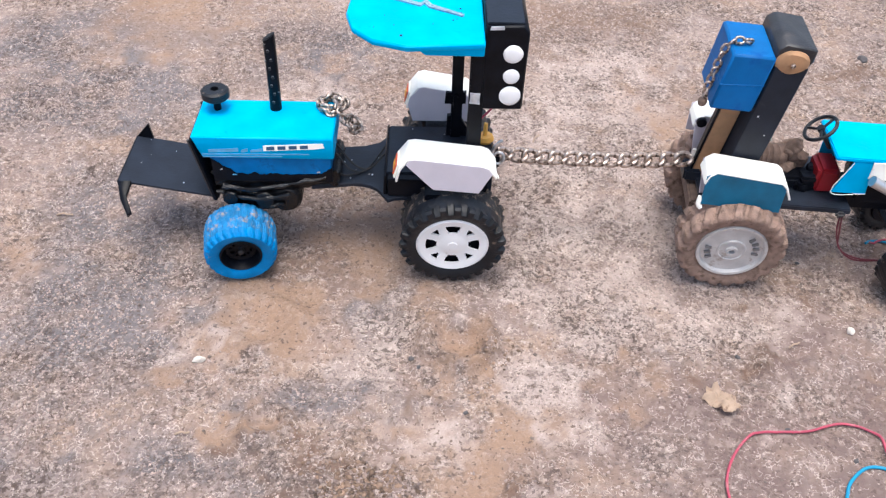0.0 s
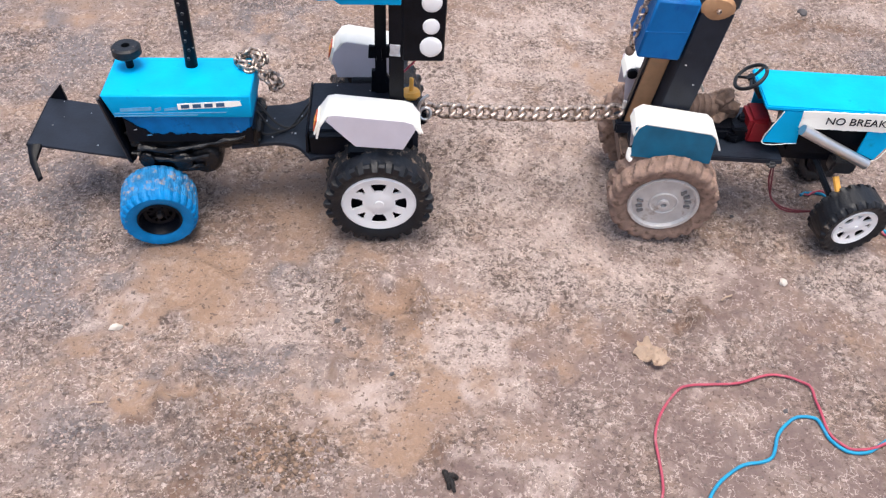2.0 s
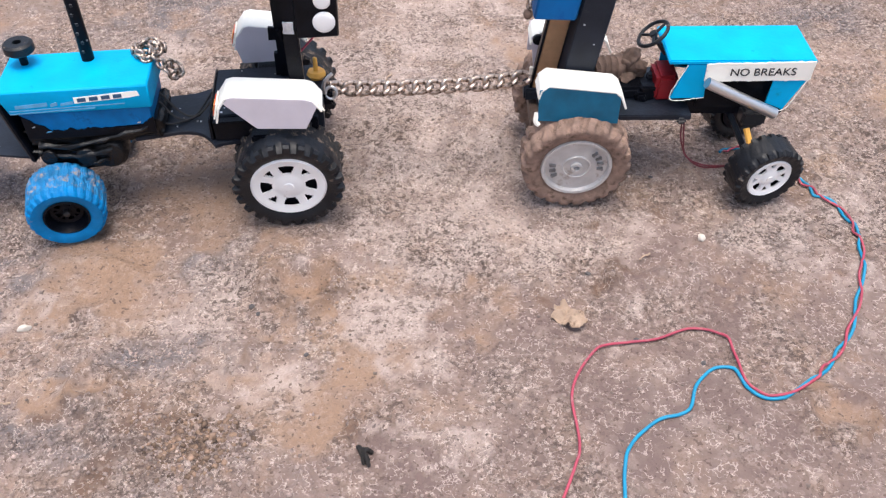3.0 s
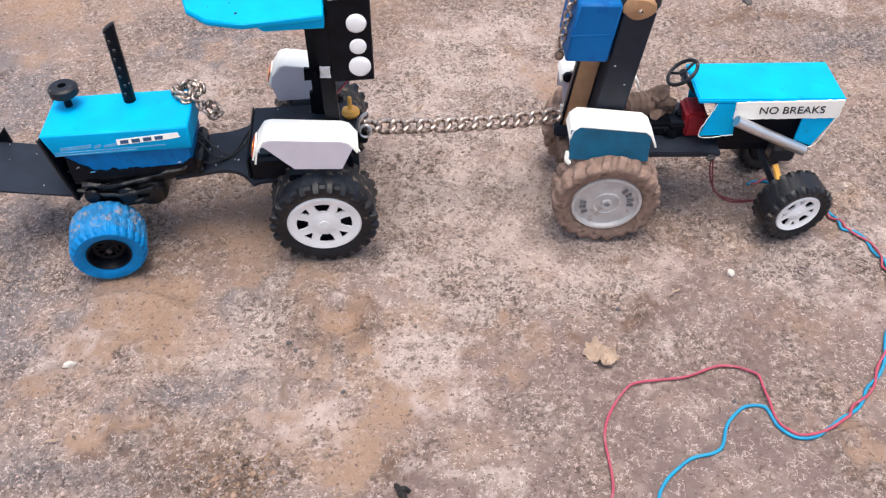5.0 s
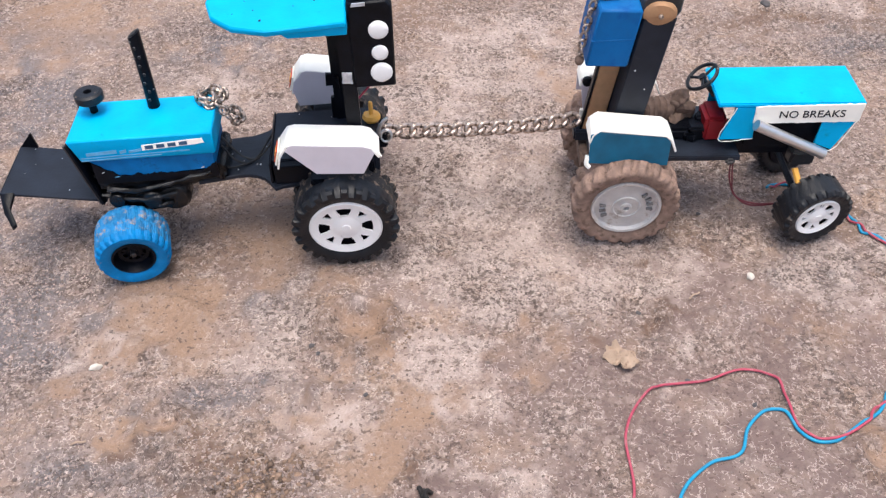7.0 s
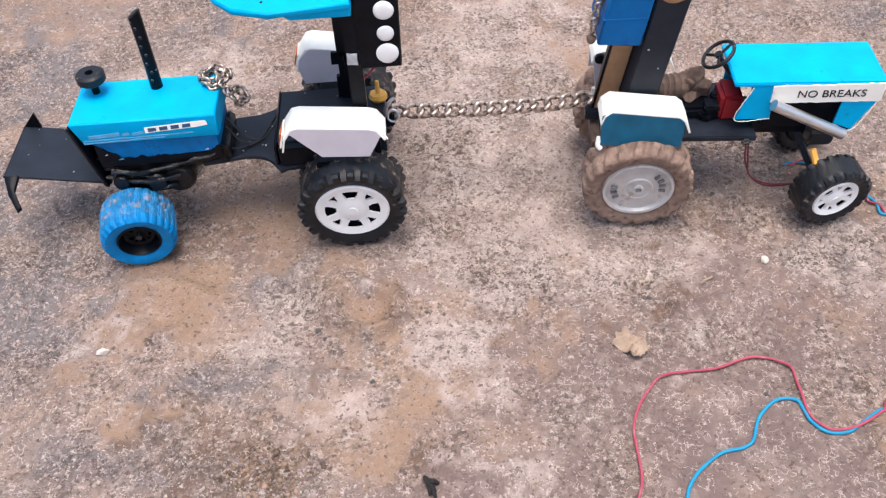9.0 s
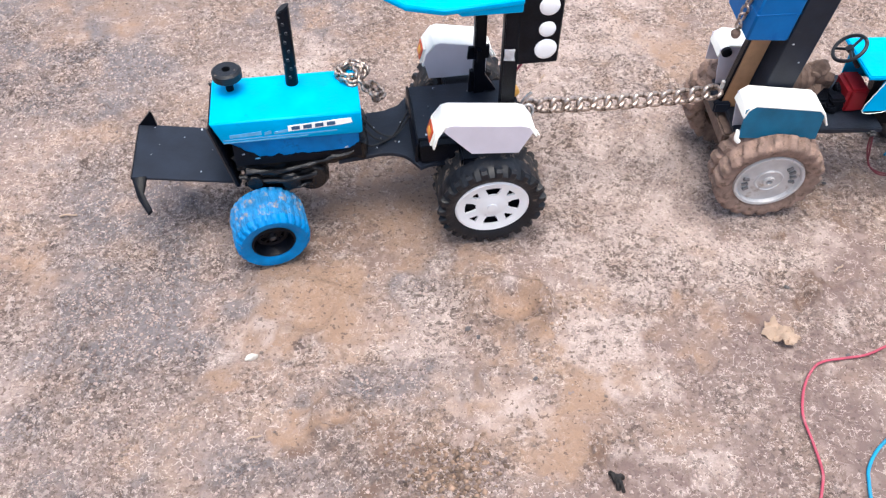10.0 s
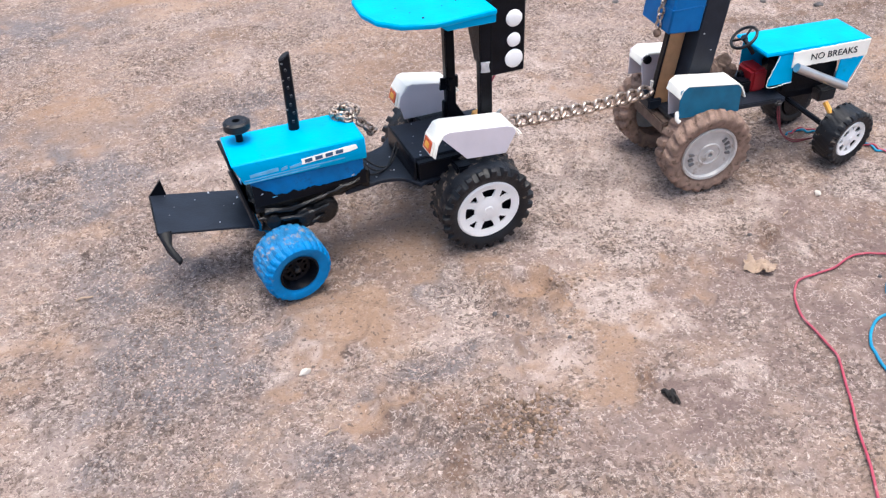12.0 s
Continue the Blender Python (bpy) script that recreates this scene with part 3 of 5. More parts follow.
    flaky = times(span(noise_at(7, 4, 0.6), 0.44, 0.60), span(plates.outputs["Distance"], 0.35, 0.60, 1.0, 0.0))
    base = mix(times(flaky, span(plate_tone.outputs[0], 0.55, 0.75, 0.0, 0.50)), base, (0.47, 0.385, 0.345))
    base = mix(times(flaky, span(plate_tone.outputs[1], 0.68, 0.85, 0.0, 0.42)), base, (0.215, 0.160, 0.140))
    cells = crumb(200, 0.9)
    tone = t.nodes.new("ShaderNodeSeparateColor")
    t.links.new(cells.outputs["Color"], tone.inputs[0])
    base = mix(times(coarse, span(tone.outputs[0], 0.76, 0.86, 0.0, 0.40)), base, (0.74, 0.62, 0.56))
    base = mix(times(coarse, span(tone.outputs[1], 0.80, 0.90, 0.0, 0.48)), base, (0.15, 0.115, 0.102))
    base = mix(times(coarse, span(noise_at(145, 2, 0.6), 0.585, 0.62, 0.0, 0.28)), base, (0.66, 0.545, 0.485))
    broken = times(span(noise_at(75, 2, 0.5), 0.46, 0.54), times(span(calm2.outputs[0], 0.3, 1.0, 1.0, 0.7), span(sep.outputs[0], 0.2, 0.8, 1.0, 0.3)))
    base = mix(times(broken, squiggle(135, 0.028, 0.52)), base, (0.80, 0.68, 0.62))
    # Dark lines and flecks: small shadows of pits and crumbs, painted into the colour
    dent_shade = times(span(noise_at(62, 2, 0.5), 0.43, 0.50), coarse)
    base = mix(times(dent_shade, squiggle(150, 0.028, 0.8)), base, (0.085, 0.062, 0.055))
    base = mix(times(coarse, span(noise_at(165, 2, 0.55), 0.572, 0.594, 0.0, 0.76)), base, (0.085, 0.062, 0.055))
    base = mix(times(coarse, span(noise_at(105, 3, 0.6), 0.605, 0.63, 0.0, 0.72)), base, (0.095, 0.070, 0.060))
    base = mix(span(noise_at(215, 2, 0.5), 0.635, 0.66, 0.0, 0.8), base, (0.125, 0.088, 0.072))
    base = mix(span(noise_at(520, 3, 0.6), 0.42, 0.62, 0.0, 0.22), base, (0.20, 0.155, 0.130))
    base = mix(1.0, base, (0.965, 0.942, 0.915), "MULTIPLY")
    t.links.new(base, b.inputs["Base Color"])
    b1, b2 = t.nodes.new("ShaderNodeBump"), t.nodes.new("ShaderNodeBump")
    b1.inputs["Strength"].default_value, b1.inputs["Distance"].default_value = 1.0, 0.0060
    b2.inputs["Strength"].default_value, b2.inputs["Distance"].default_value = 0.9, 0.0022
    t.links.new(times(coarse, noise_at(200, 4, 0.6)), b1.inputs["Height"])
    t.links.new(noise_at(380, 4, 0.65), b2.inputs["Height"])
    t.links.new(b1.outputs[0], b2.inputs["Normal"])
    t.links.new(b2.outputs[0], b.inputs["Normal"])
    return m


def ground():
    xs, ys = spread(-1.0, 1.35, 0.0036, 3000.0), spread(0.15, 1.85, 0.0036, 3000.0)
    gx, gy = np.meshgrid(xs, ys)
    x, y = gx.ravel(), gy.ravel()
    co = np.stack([x, y, height(x, y)], 1)
    nx, ny = len(xs), len(ys)
    i = (np.arange(ny - 1)[:, None] * nx + np.arange(nx - 1)[None, :]).ravel()
    faces = np.stack([i, i + 1, i + nx + 1, i + nx], 1)
    me = bpy.data.meshes.new("ground")
    me.vertices.add(len(co))
    me.vertices.foreach_set("co", co.ravel())
    me.loops.add(faces.size)
    me.loops.foreach_set("vertex_index", faces.ravel())
    me.polygons.add(len(faces))
    me.polygons.foreach_set("loop_start", np.arange(len(faces)) * 4)
    me.polygons.foreach_set("use_smooth", np.ones(len(faces), bool))
    me.update()
    col = np.ones((len(co), 4))
    broad = field(x, y, 0.45, 71, 4)
    rag = np.clip(3.2 * field(x, y, 0.05, 77, 5) - 0.85, 0, 1)
    away = np.clip(np.hypot(x - 0.05, (y - 0.65) * 1.1) / 0.25 - 1.6, 0, 1)
    col[:, 0] = np.clip(patches(x, y, TAN, 0.06) * 0.95 + np.clip(broad - 0.52, 0, 1) * 5.0 * away, 0, 1) * (0.10 + 0.90 * rag)
    col[:, 1] = np.clip(patches(x, y, GREY) + np.clip(field(x, y, 0.4, 73, 4) - 0.54, 0, 1) * 5.0 * away, 0, 1) * np.clip(3.2 * field(x, y, 0.035, 79, 5) - 0.85, 0, 1)
    col[:, 2] = np.clip(patches(x, y, DARK, 0.06) * 0.85, 0, 1) * np.clip(0.15 + 1.3 * field(x, y, 0.03, 83, 4), 0, 1) + np.clip(field(x, y, 0.22, 87, 4) - 0.66, 0, 1) * 3 * away
    # Brown mound edges, coloured darker to stand in for relief shading
    for cx, cy, r in ((-0.068, 0.600, 0.034), (-0.255, 0.490, 0.022), (-0.10, 0.51, 0.016), (0.42, 0.385, 0.03)):
        q = np.sqrt((x - cx) ** 2 + (1.15 * (y - cy)) ** 2) / r + 0.5 * (field(x, y, 0.03, 61, 2) - 0.5)
        col[:, 2] = np.maximum(col[:, 2], 0.55 * np.exp(-((q - 1.15) / 0.22) ** 2) * np.clip(2.5 * field(x, y, 0.03, 65, 3) - 0.7, 0, 1))
    extra = np.ones((len(co), 4))
    extra[:, 0] = np.clip(patches(x, y, MAUVE, 0.05), 0, 1) * np.clip(3.0 * field(x, y, 0.045, 93, 5) - 0.55, 0, 1)
    extra[:, 1] = np.clip(patches(x, y, PALE, 0.05) + np.clip(field(x, y, 0.3, 97, 4) - 0.58, 0, 1) * 4 * away, 0, 1) * np.clip(3.4 * field(x, y, 0.028, 99, 5) - 0.82, 0, 1) * 0.9
    beyond = np.maximum.reduce([-1.0 - x, x - 1.35, 0.15 - y, y - 1.85, np.zeros_like(x)])
    fade = np.exp(-(beyond / 0.3) ** 2)[:, None]
    col, extra = col * fade, extra * fade
    e = me.color_attributes.new("soil_more", "FLOAT_COLOR", "POINT")
    e.data.foreach_set("color", np.clip(extra, 0, 1).astype(np.float32).ravel())
    a = me.color_attributes.new("soil", "FLOAT_COLOR", "POINT")
    a.data.foreach_set("color", np.clip(col, 0, 1).astype(np.float32).ravel())
    me.materials.append(soil_material())
    return tagged(new("ground", me), "dry trampled earth with tan and grey patches", "ground", kind="structure")


def crumbs(name, count, seed, lo, hi, label, where, power=2.2):
    """Loose bits of soil lying on the ground: uneven eight-sided grains."""
    rng = np.random.default_rng(seed)
    x, y = where(rng, count)
    n = len(x)
    octa = np.array([(1, 0, 0), (0, 1, 0), (-1, 0, 0), (0, -1, 0), (0, 0, 1), (0, 0, -1)], float)
    tri = np.array([(0, 1, 4), (1, 2, 4), (2, 3, 4), (3, 0, 4), (1, 0, 5), (2, 1, 5), (3, 2, 5), (0, 3, 5)])
    size = lo * (hi / lo) ** (rng.random(n) ** power)
    v = octa[None] * (0.6 + 0.8 * rng.random((n, 6, 1))) * size[:, None, None]
    a, b = rng.random(n) * 6.28, (rng.random(n) - 0.5) * 1.6
    ca, sa, cb, sb = np.cos(a)[:, None], np.sin(a)[:, None], np.cos(b)[:, None], np.sin(b)[:, None]
    vx, vz = v[..., 0] * cb + v[..., 2] * sb, -v[..., 0] * sb + v[..., 2] * cb
    v = np.stack([vx * ca - v[..., 1] * sa, vx * sa + v[..., 1] * ca, vz * 0.6], -1)
    v += np.stack([x, y, height(x, y) + 0.08 * size], 1)[:, None, :]
    faces = (tri[None] + 6 * np.arange(n)[:, None, None]).reshape(-1, 3)
    me = bpy.data.meshes.new(name)
    me.vertices.add(n * 6)
    me.vertices.foreach_set("co", v.ravel())
    me.loops.add(faces.size)
    me.loops.foreach_set("vertex_index", faces.ravel())
    me.polygons.add(len(faces))
    me.polygons.foreach_set("loop_start", np.arange(len(faces)) * 3)
    me.update()
    me.materials.append(M["clods" if "clods" in name else "crumbs"])
    return tagged(new(name, me), label, "soil", kind="stuff")


ground()


def everywhere(rng, n):
    x, y = rng.uniform(-0.80, 1.15, n * 4), rng.uniform(0.25, 1.60, n * 4)
    keep = rng.random(n * 4) < (0.06 + 1.1 * np.clip(field(x, y, 0.10, 91, 4) - 0.36, 0, 1) ** 1.3 + 0.3 * patches(x, y, GREY)) * (1 - 0.95 * patches(x, y, TAN)) * (1 - 0.6 * patches(x, y, MAUVE))
    return x[keep][:n], y[keep][:n]


def in_dark(rng, n):
    x, y = rng.normal(-0.158, 0.022, n), rng.normal(0.416, 0.018, n)
    a, r = rng.normal(-0.6, 0.7, n), rng.normal(0.040, 0.010, n)
    ring = rng.random(n) < 0.16
    x, y = np.where(ring, -0.066 + r * np.cos(a), x), np.where(ring, 0.596 + 0.85 * r * np.sin(a), y)
    return x, y


crumbs("gravel", 90000, 5, 0.0008, 0.0027, "scattered small grit and soil crumbs on the earth", everywhere, 2.0)
crumbs("soil_clods", 460, 6, 0.0012, 0.0044, "loose brown clods heaped on broken soil", in_dark)


def z_at(x, y):
    return float(height(np.array([x]), np.array([y]))[0])


def strip_bar(points, half):
    """A flat bent strip of metal through the points."""
    bm = tube(curve_through(points, 5), half, 8)
    for v in bm.verts:
        v.co.y = 0.775 + (v.co.y - 0.775) * 0.7
    return bm


# ---- the blue tractor with a canopy, facing -x ----
def canopy_tractor():
    t = thing("canopy_tractor", (-0.19, 0.78, 0), "home-made bright blue model tractor with canopy and black chassis", "toy tractor")
    o = Vector((-0.19, 0.78, 0))

    def put(name, bm, mat, parent=t, label="", smooth=40.0):
        bmesh.ops.translate(bm, vec=-o, verts=bm.verts)
        return part(name, bm, mat, parent, label, smooth)

    for x, y, turn, kind, name, spin in ((-0.073, 0.690, 0, "rear_black", "rear_wheel", 0), (-0.078, 0.910, 180, "rear_black", "rear_wheel", 20),
                                         (-0.309, 0.688, 10, "front_blue", "front_wheel", 0), (-0.305, 0.885, 180, "front_blue", "front_wheel", 30)):
        wheel(name, t, (x + 0.19, y - 0.78, 0.0585 if kind[0] == "r" else 0.0392), turn, kind, spin)
    # hood
    section = [(0.7385, 0.1650), (0.7355, 0.1400), (0.7400, 0.1385), (0.8110, 0.1385), (0.8155, 0.1400), (0.8125, 0.1650)]
    bm = prism(section, -0.356, -0.204, "x", 0.0015)
    for v in bm.verts:
        if v.co.x < -0.3 and v.co.z < 0.15:
            v.co.x += 0.010
    hood = put("hood", rough_up(bm, 0.0006, 1, 60), "cyan", label="cyan painted hood cover")
    # lower hood: side shade carried by the darker blue
    put("hood_side", rough_up(prism([(-0.340, 0.137), (-0.208, 0.139), (-0.208, 0.117), (-0.300, 0.112), (-0.335, 0.118)], 0.7405, 0.8100, "y", 0.001), 0.0008, 2, 80), "shaded_blue", label="blue painted lower hood, colour darkened for shade")
    def lay(bm):
        for v in bm.verts:
            v.co.y += (v.co.z - 0.140) * 0.12
        return bm

    put("sticker", lay(prism([(-0.279, 0.1492), (-0.224, 0.1524), (-0.2135, 0.1540), (-0.2150, 0.1592), (-0.226, 0.1588), (-0.279, 0.1556)], 0.7350, 0.7362, "y", 0)), "white", hood, "torn white paper strip with faded print")
    for k, (a, b) in enumerate(((-0.338, -0.306), (-0.303, -0.296), (-0.293, -0.280))):
        put("faded_bar", lay(prism([(a, 0.1465 + 0.0004 * k), (b, 0.148 + 0.0004 * k), (b, 0.152), (a, 0.1500)], 0.7351, 0.7362, "y", 0)), "faded", hood)
    for a in (-0.2755, -0.2635, -0.2515, -0.2395):
        put("printed_bar", lay(prism([(a, 0.1506 + 0.058 * (a + 0.2755)), (a + 0.0085, 0.1510 + 0.058 * (a + 0.2755)), (a + 0.0085, 0.1551 + 0.058 * (a + 0.2755)), (a, 0.1546 + 0.058 * (a + 0.2755))], 0.7346, 0.7354, "y", 0)), "navy", hood)
    for z, a, b in ((0.1435, -0.345, -0.23), (0.1405, -0.345, -0.26)):
        put("paint_line", lay(prism([(a, z), (b, z + 0.002), (b, z + 0.0032), (a, z + 0.0012)], 0.7351, 0.7362, "y", 0)), "faded", hood)
    def run(k):
        x = -0.338 + 0.0013 * k
        base = 0.1155 + 0.020 * max(0, (-0.312 - x) / 0.026) + 0.009 * max(0, (x + 0.222) / 0.014)
        return x, min(0.1375, base + 0.0035 * noise.noise(Vector((k * 0.16, 4.1, 0))) + 0.002 * noise.noise(Vector((k * 0.55, 0, 2))))
    drip = [(-0.338, 0.106)] + [run(k) for k in range(102)] + [(-0.2067, 0.106)]
    put("overpaint", rough_up(prism(drip, 0.7392, 0.7412, "y", 0), 0.0008, 3, 150), "black", label="black paint run over the blue")
    for k, (x, z, w) in enumerate(((-0.318, 0.114, 0.006), (-0.330, 0.121, 0.003), (-0.224, 0.119, 0.004))):
        put("paint_chip", rough_up(prism([(x, z), (x + w, z + 0.0006), (x + w * 0.8, z + 0.0018), (x + 0.001, z + 0.0012)], 0.7383, 0.7393, "y", 0), 0.0006, k, 200), "foil" if k % 3 else "faded")
    put("grille", prism([(-0.3585, 0.160), (-0.3560, 0.160), (-0.3385, 0.078), (-0.3425, 0.078)], 0.7375, 0.8150, "y", 0.0006), "black", label="black slanting grille plate")
    for y in (0.7390, 0.8135):
        put("grille_edge", tube([(-0.3590, y, 0.160), (-0.3425, y, 0.080)], 0.0016, 6), "tape")
    # running gear below the hood
    sill = prism([(-0.342, 0.116), (-0.29, 0.111), (-0.20, 0.118), (-0.20, 0.098), (-0.26, 0.094), (-0.342, 0.094)], 0.7430, 0.8080, "y", 0.003)
    bmesh.ops.subdivide_edges(sill, edges=sill.edges[:], cuts=4, use_grid_fill=True)
    put("engine_block", rough_up(rough_up(sill, 0.0035, 4, 70), 0.0016, 9, 220), "gloss", label="lumpy black painted engine block")
    axle = block(-0.334, -0.262, 0.738, 0.818, 0.058, 0.096, 0.010)
    bmesh.ops.subdivide_edges(axle, edges=axle.edges[:], cuts=5, use_grid_fill=True)
    put("front_axle", rough_up(rough_up(axle, 0.0040, 6, 60), 0.0018, 3, 200), "gloss", label="black lumpy front axle block")
    put("steering_motor", lathe([(0.006, -0.036), (0.015, -0.034), (0.0185, -0.029), (0.0185, -0.010), (0.0165, -0.008), (0.0165, 0.027), (0.012, 0.030)], 28, False), "gloss").location = (-0.262, 0.771, 0.081)
    for a, b, c in (((-0.330, 0.7365, 0.100), (-0.290, 0.7350, 0.098), (-0.214, 0.7410, 0.112)), ((-0.338, 0.7400, 0.090), (-0.290, 0.7330, 0.086), (-0.256, 0.7340, 0.091)), ((-0.325, 0.7350, 0.076), (-0.300, 0.7330, 0.072), (-0.262, 0.7350, 0.079))):
        put("rail", rough_up(tube(curve_through([a, b, c], 10), 0.0030, 8), 0.0022, 4, 120), "gloss")
    for x, z, r in ((-0.322, 0.086, 0.009), (-0.284, 0.084, 0.011), (-0.305, 0.066, 0.007)):
        drum = lathe([(r * 0.4, -0.0035), (r * 0.9, -0.003), (r, -0.001), (r, 0.004)], 18, False)
        bmesh.ops.translate(drum, vec=(x, 0.7345, z), verts=drum.verts)
        put("gear", rough_up(drum, 0.0008, 5, 150), "gloss")
    put("axle_rod", tube([(-0.305, 0.700, 0.040), (-0.305, 0.864, 0.040)], 0.004, 10), "black")
    put("rear_axle", tube([(-0.073, 0.715, 0.059), (-0.078, 0.890, 0.059)], 0.007, 10), "black")
    # front plate with its two bent fins
    plate = prism([(-0.4475, 0.0995), (-0.338, 0.0795), (-0.338, 0.0765), (-0.4475, 0.0965)], 0.7440, 0.8320, "y", 0.0006)
    put("front_plate", rough_up(plate, 0.0008, 8, 50), "board", label="flat black front plate")
    put("plate_fin", prism([(-0.448, 0.099), (-0.429, 0.096), (-0.432, 0.117)], 0.8300, 0.8335, "y", 0.0004), "black", label="black upturned fin")
    fin = prism([(-0.4485, 0.7450), (-0.4330, 0.7450), (-0.4370, 0.7300), (-0.4290, 0.7140), (-0.4335, 0.7105), (-0.4430, 0.7260)], -0.0022, 0.0022, "z", 0.0004)
    for v in fin.verts:
        v.co.z += 0.097 - max(0, 0.745 - v.co.y) * 0.62
    put("plate_fin", fin, "black", label="black bent fin")
    put("plate_edge", tube([(-0.4475, 0.744, 0.098), (-0.4475, 0.832, 0.098)], 0.0018, 6), "black")
    # neck and deck
    near_edge = [(-0.232, 0.7430), (-0.205, 0.7470), (-0.187, 0.7497), (-0.176, 0.7490), (-0.167, 0.7462), (-0.160, 0.7415), (-0.154, 0.7345), (-0.1462, 0.7215), (-0.138, 0.7250), (-0.118, 0.7270)]
    far_edge = [(-0.118, 0.8400), (-0.1462, 0.8480), (-0.160, 0.8300), (-0.176, 0.8220), (-0.205, 0.8190), (-0.232, 0.8180)]
    put("chassis", rough_up(prism(near_edge + far_edge, 0.0925, 0.0975, "z", 0.0006), 0.0005, 7, 90), "board", label="black chassis plate flaring towards the deck")
    put("deck", rough_up(block(-0.1475, -0.030, 0.7380, 0.8290, 0.0978, 0.1225, 0.0012), 0.0006, 9, 60), "board", label="black flat deck plate")
    put("deck_skirt", rough_up(block(-0.1455, -0.036, 0.7275, 0.7382, 0.0976, 0.1205, 0.001), 0.0008, 6, 90), "black")
    put("deck_strip", prism([(-0.1500, 0.1225), (-0.1475, 0.1245), (-0.1475, 0.0978), (-0.1510, 0.0978)], 0.7300, 0.8290, "y", 0.0005), "black")
    loops = [[(-0.206, 0.786, 0.125), (-0.186, 0.776, 0.104), (-0.168, 0.774, 0.101), (-0.150, 0.790, 0.112)], [(-0.206, 0.776, 0.120), (-0.190, 0.768, 0.103), (-0.172, 0.772, 0.100), (-0.150, 0.795, 0.118)],
             [(-0.206, 0.752, 0.116), (-0.196, 0.754, 0.105), (-0.180, 0.766, 0.100), (-0.166, 0.775, 0.100)]]
    for line in loops:
        put("cable", tube(curve_through(line, 6), 0.0012, 6), "ink")
    lump_ = block(-0.214, -0.203, 0.742, 0.806, 0.0975, 0.120, 0.002)
    bmesh.ops.subdivide_edges(lump_, edges=lump_.edges[:], cuts=3, use_grid_fill=True)
    put("bulkhead", rough_up(lump_, 0.003, 8, 90), "gloss")
    # exhaust and air cleaner
    pipe = tube([(-0.272, 0.796, 0.163), (-0.2715, 0.796, 0.19), (-0.2712, 0.796, 0.22), (-0.271, 0.796, 0.2535)], 0.0066, 16)
    for v in pipe.verts:
        if v.co.z > 0.25:
            v.co.z += (v.co.x + 0.271) * 0.6
    ex = put("exhaust_pipe", rough_up(pipe, 0.0005, 3, 150), "black", label="tall black exhaust pipe")
    bore = tube([(-0.271, 0.796, 0.244), (-0.271, 0.796, 0.2538)], 0.0048, 14)
    for v in bore.verts:
        if v.co.z > 0.25:
            v.co.z += (v.co.x + 0.271) * 0.6 + 0.0006
    put("pipe_bore", bore, "ink", ex)
    for k in range(7):
        a, z = 4.55 + 0.35 * (k % 2), 0.176 + 0.0105 * k
        d = Vector((math.cos(a), math.sin(a), 0))
        ring = tube([Vector((-0.2715, 0.796, z)) + d * 0.0060, Vector((-0.2715, 0.796, z)) + d * 0.0070], 0.0017, 8)
        put("pipe_hole", ring, "ink", ex)
        put("hole_rim", tube([Vector((-0.2715, 0.796, z + 0.0012)) + d * 0.0062, Vector((-0.2715, 0.796, z + 0.0012)) + d * 0.00685], 0.0014, 8), "marks", ex)
    rnd = random.Random(8)
    for k in range(4):
        a, z = rnd.uniform(3.6, 5.6), rnd.uniform(0.172, 0.250)
        c = Vector((-0.2715 + 0.0066 * math.cos(a), 0.796 + 0.0066 * math.sin(a), z))
        put("paint_chip", rough_up(block(c.x - 0.0012, c.x + 0.0012, c.y - 0.0005, c.y + 0.0005, c.z - 0.0008, c.z + 0.0008, 0), 0.0009, k, 300), "marks", ex)
    cap = lathe([(0.0045, 0.0060), (0.0125, 0.0062), (0.0152, 0.0040), (0.0152, -0.0035), (0.0130, -0.0056), (0.0045, -0.0058)], 28)
    bmesh.ops.rotate(cap, matrix=Matrix.Rotation(radians(90), 3, "X"), verts=cap.verts)
    bmesh.ops.translate(cap, vec=(-0.336, 0.793, 0.1845), verts=cap.verts)
    ac = put("air_cleaner", cap, "rubber", label="round black air cleaner cap")
    put("stem", tube([(-0.336, 0.793, 0.163), (-0.336, 0.793, 0.185)], 0.0042, 10), "black", ac)
    # mudguards
    for near in (True, False):
        y0, y1 = (0.6980, 0.7350) if near else (0.8480, 0.8860)
        top = strip([(-0.1365, 0.1400), (-0.1325, 0.1560), (-0.1235, 0.1685), (-0.1160, 0.1702), (-0.0450, 0.1625), (-0.0370, 0.1595), (-0.0285, 0.1465)], y0, y1, 0.0022)
        if not near:
            for v in top.verts:
                v.co.x += 0.008 * min(1, max(0, (-0.060 - v.co.x) / 0.05)) - 0.018 * min(1, max(0, (v.co.x + 0.090) / 0.04))
                v.co.z -= 0.006
        guard = put("mudguard", rough_up(top, 0.0006, 3 + near, 80), "white", label="white card mudguard")
        ys, back, down = (y0 - 0.0005, y0 + 0.0015), 0 if near else 0.008, 0 if near else 0.006
        side = [(-0.0340, 0.1520), (-0.0470, 0.1270), (-0.0960, 0.1310)] if near else [(-0.0550, 0.1450), (-0.0560, 0.1180), (-0.1210, 0.1175), (-0.1265, 0.1390), (-0.1240, 0.1500)]
        put("guard_side", prism([(-0.1250 + back, 0.1625 - down), (-0.1210 + back, 0.1682 - down), (-0.1160 + back, 0.1694 - down), (-0.0450 - 3 * down, 0.1617 - down), (-0.0380 - 3 * down, 0.1590 - down), *side], *ys, "y", 0.0003), "shaded_lilac", guard, "pale side panel")
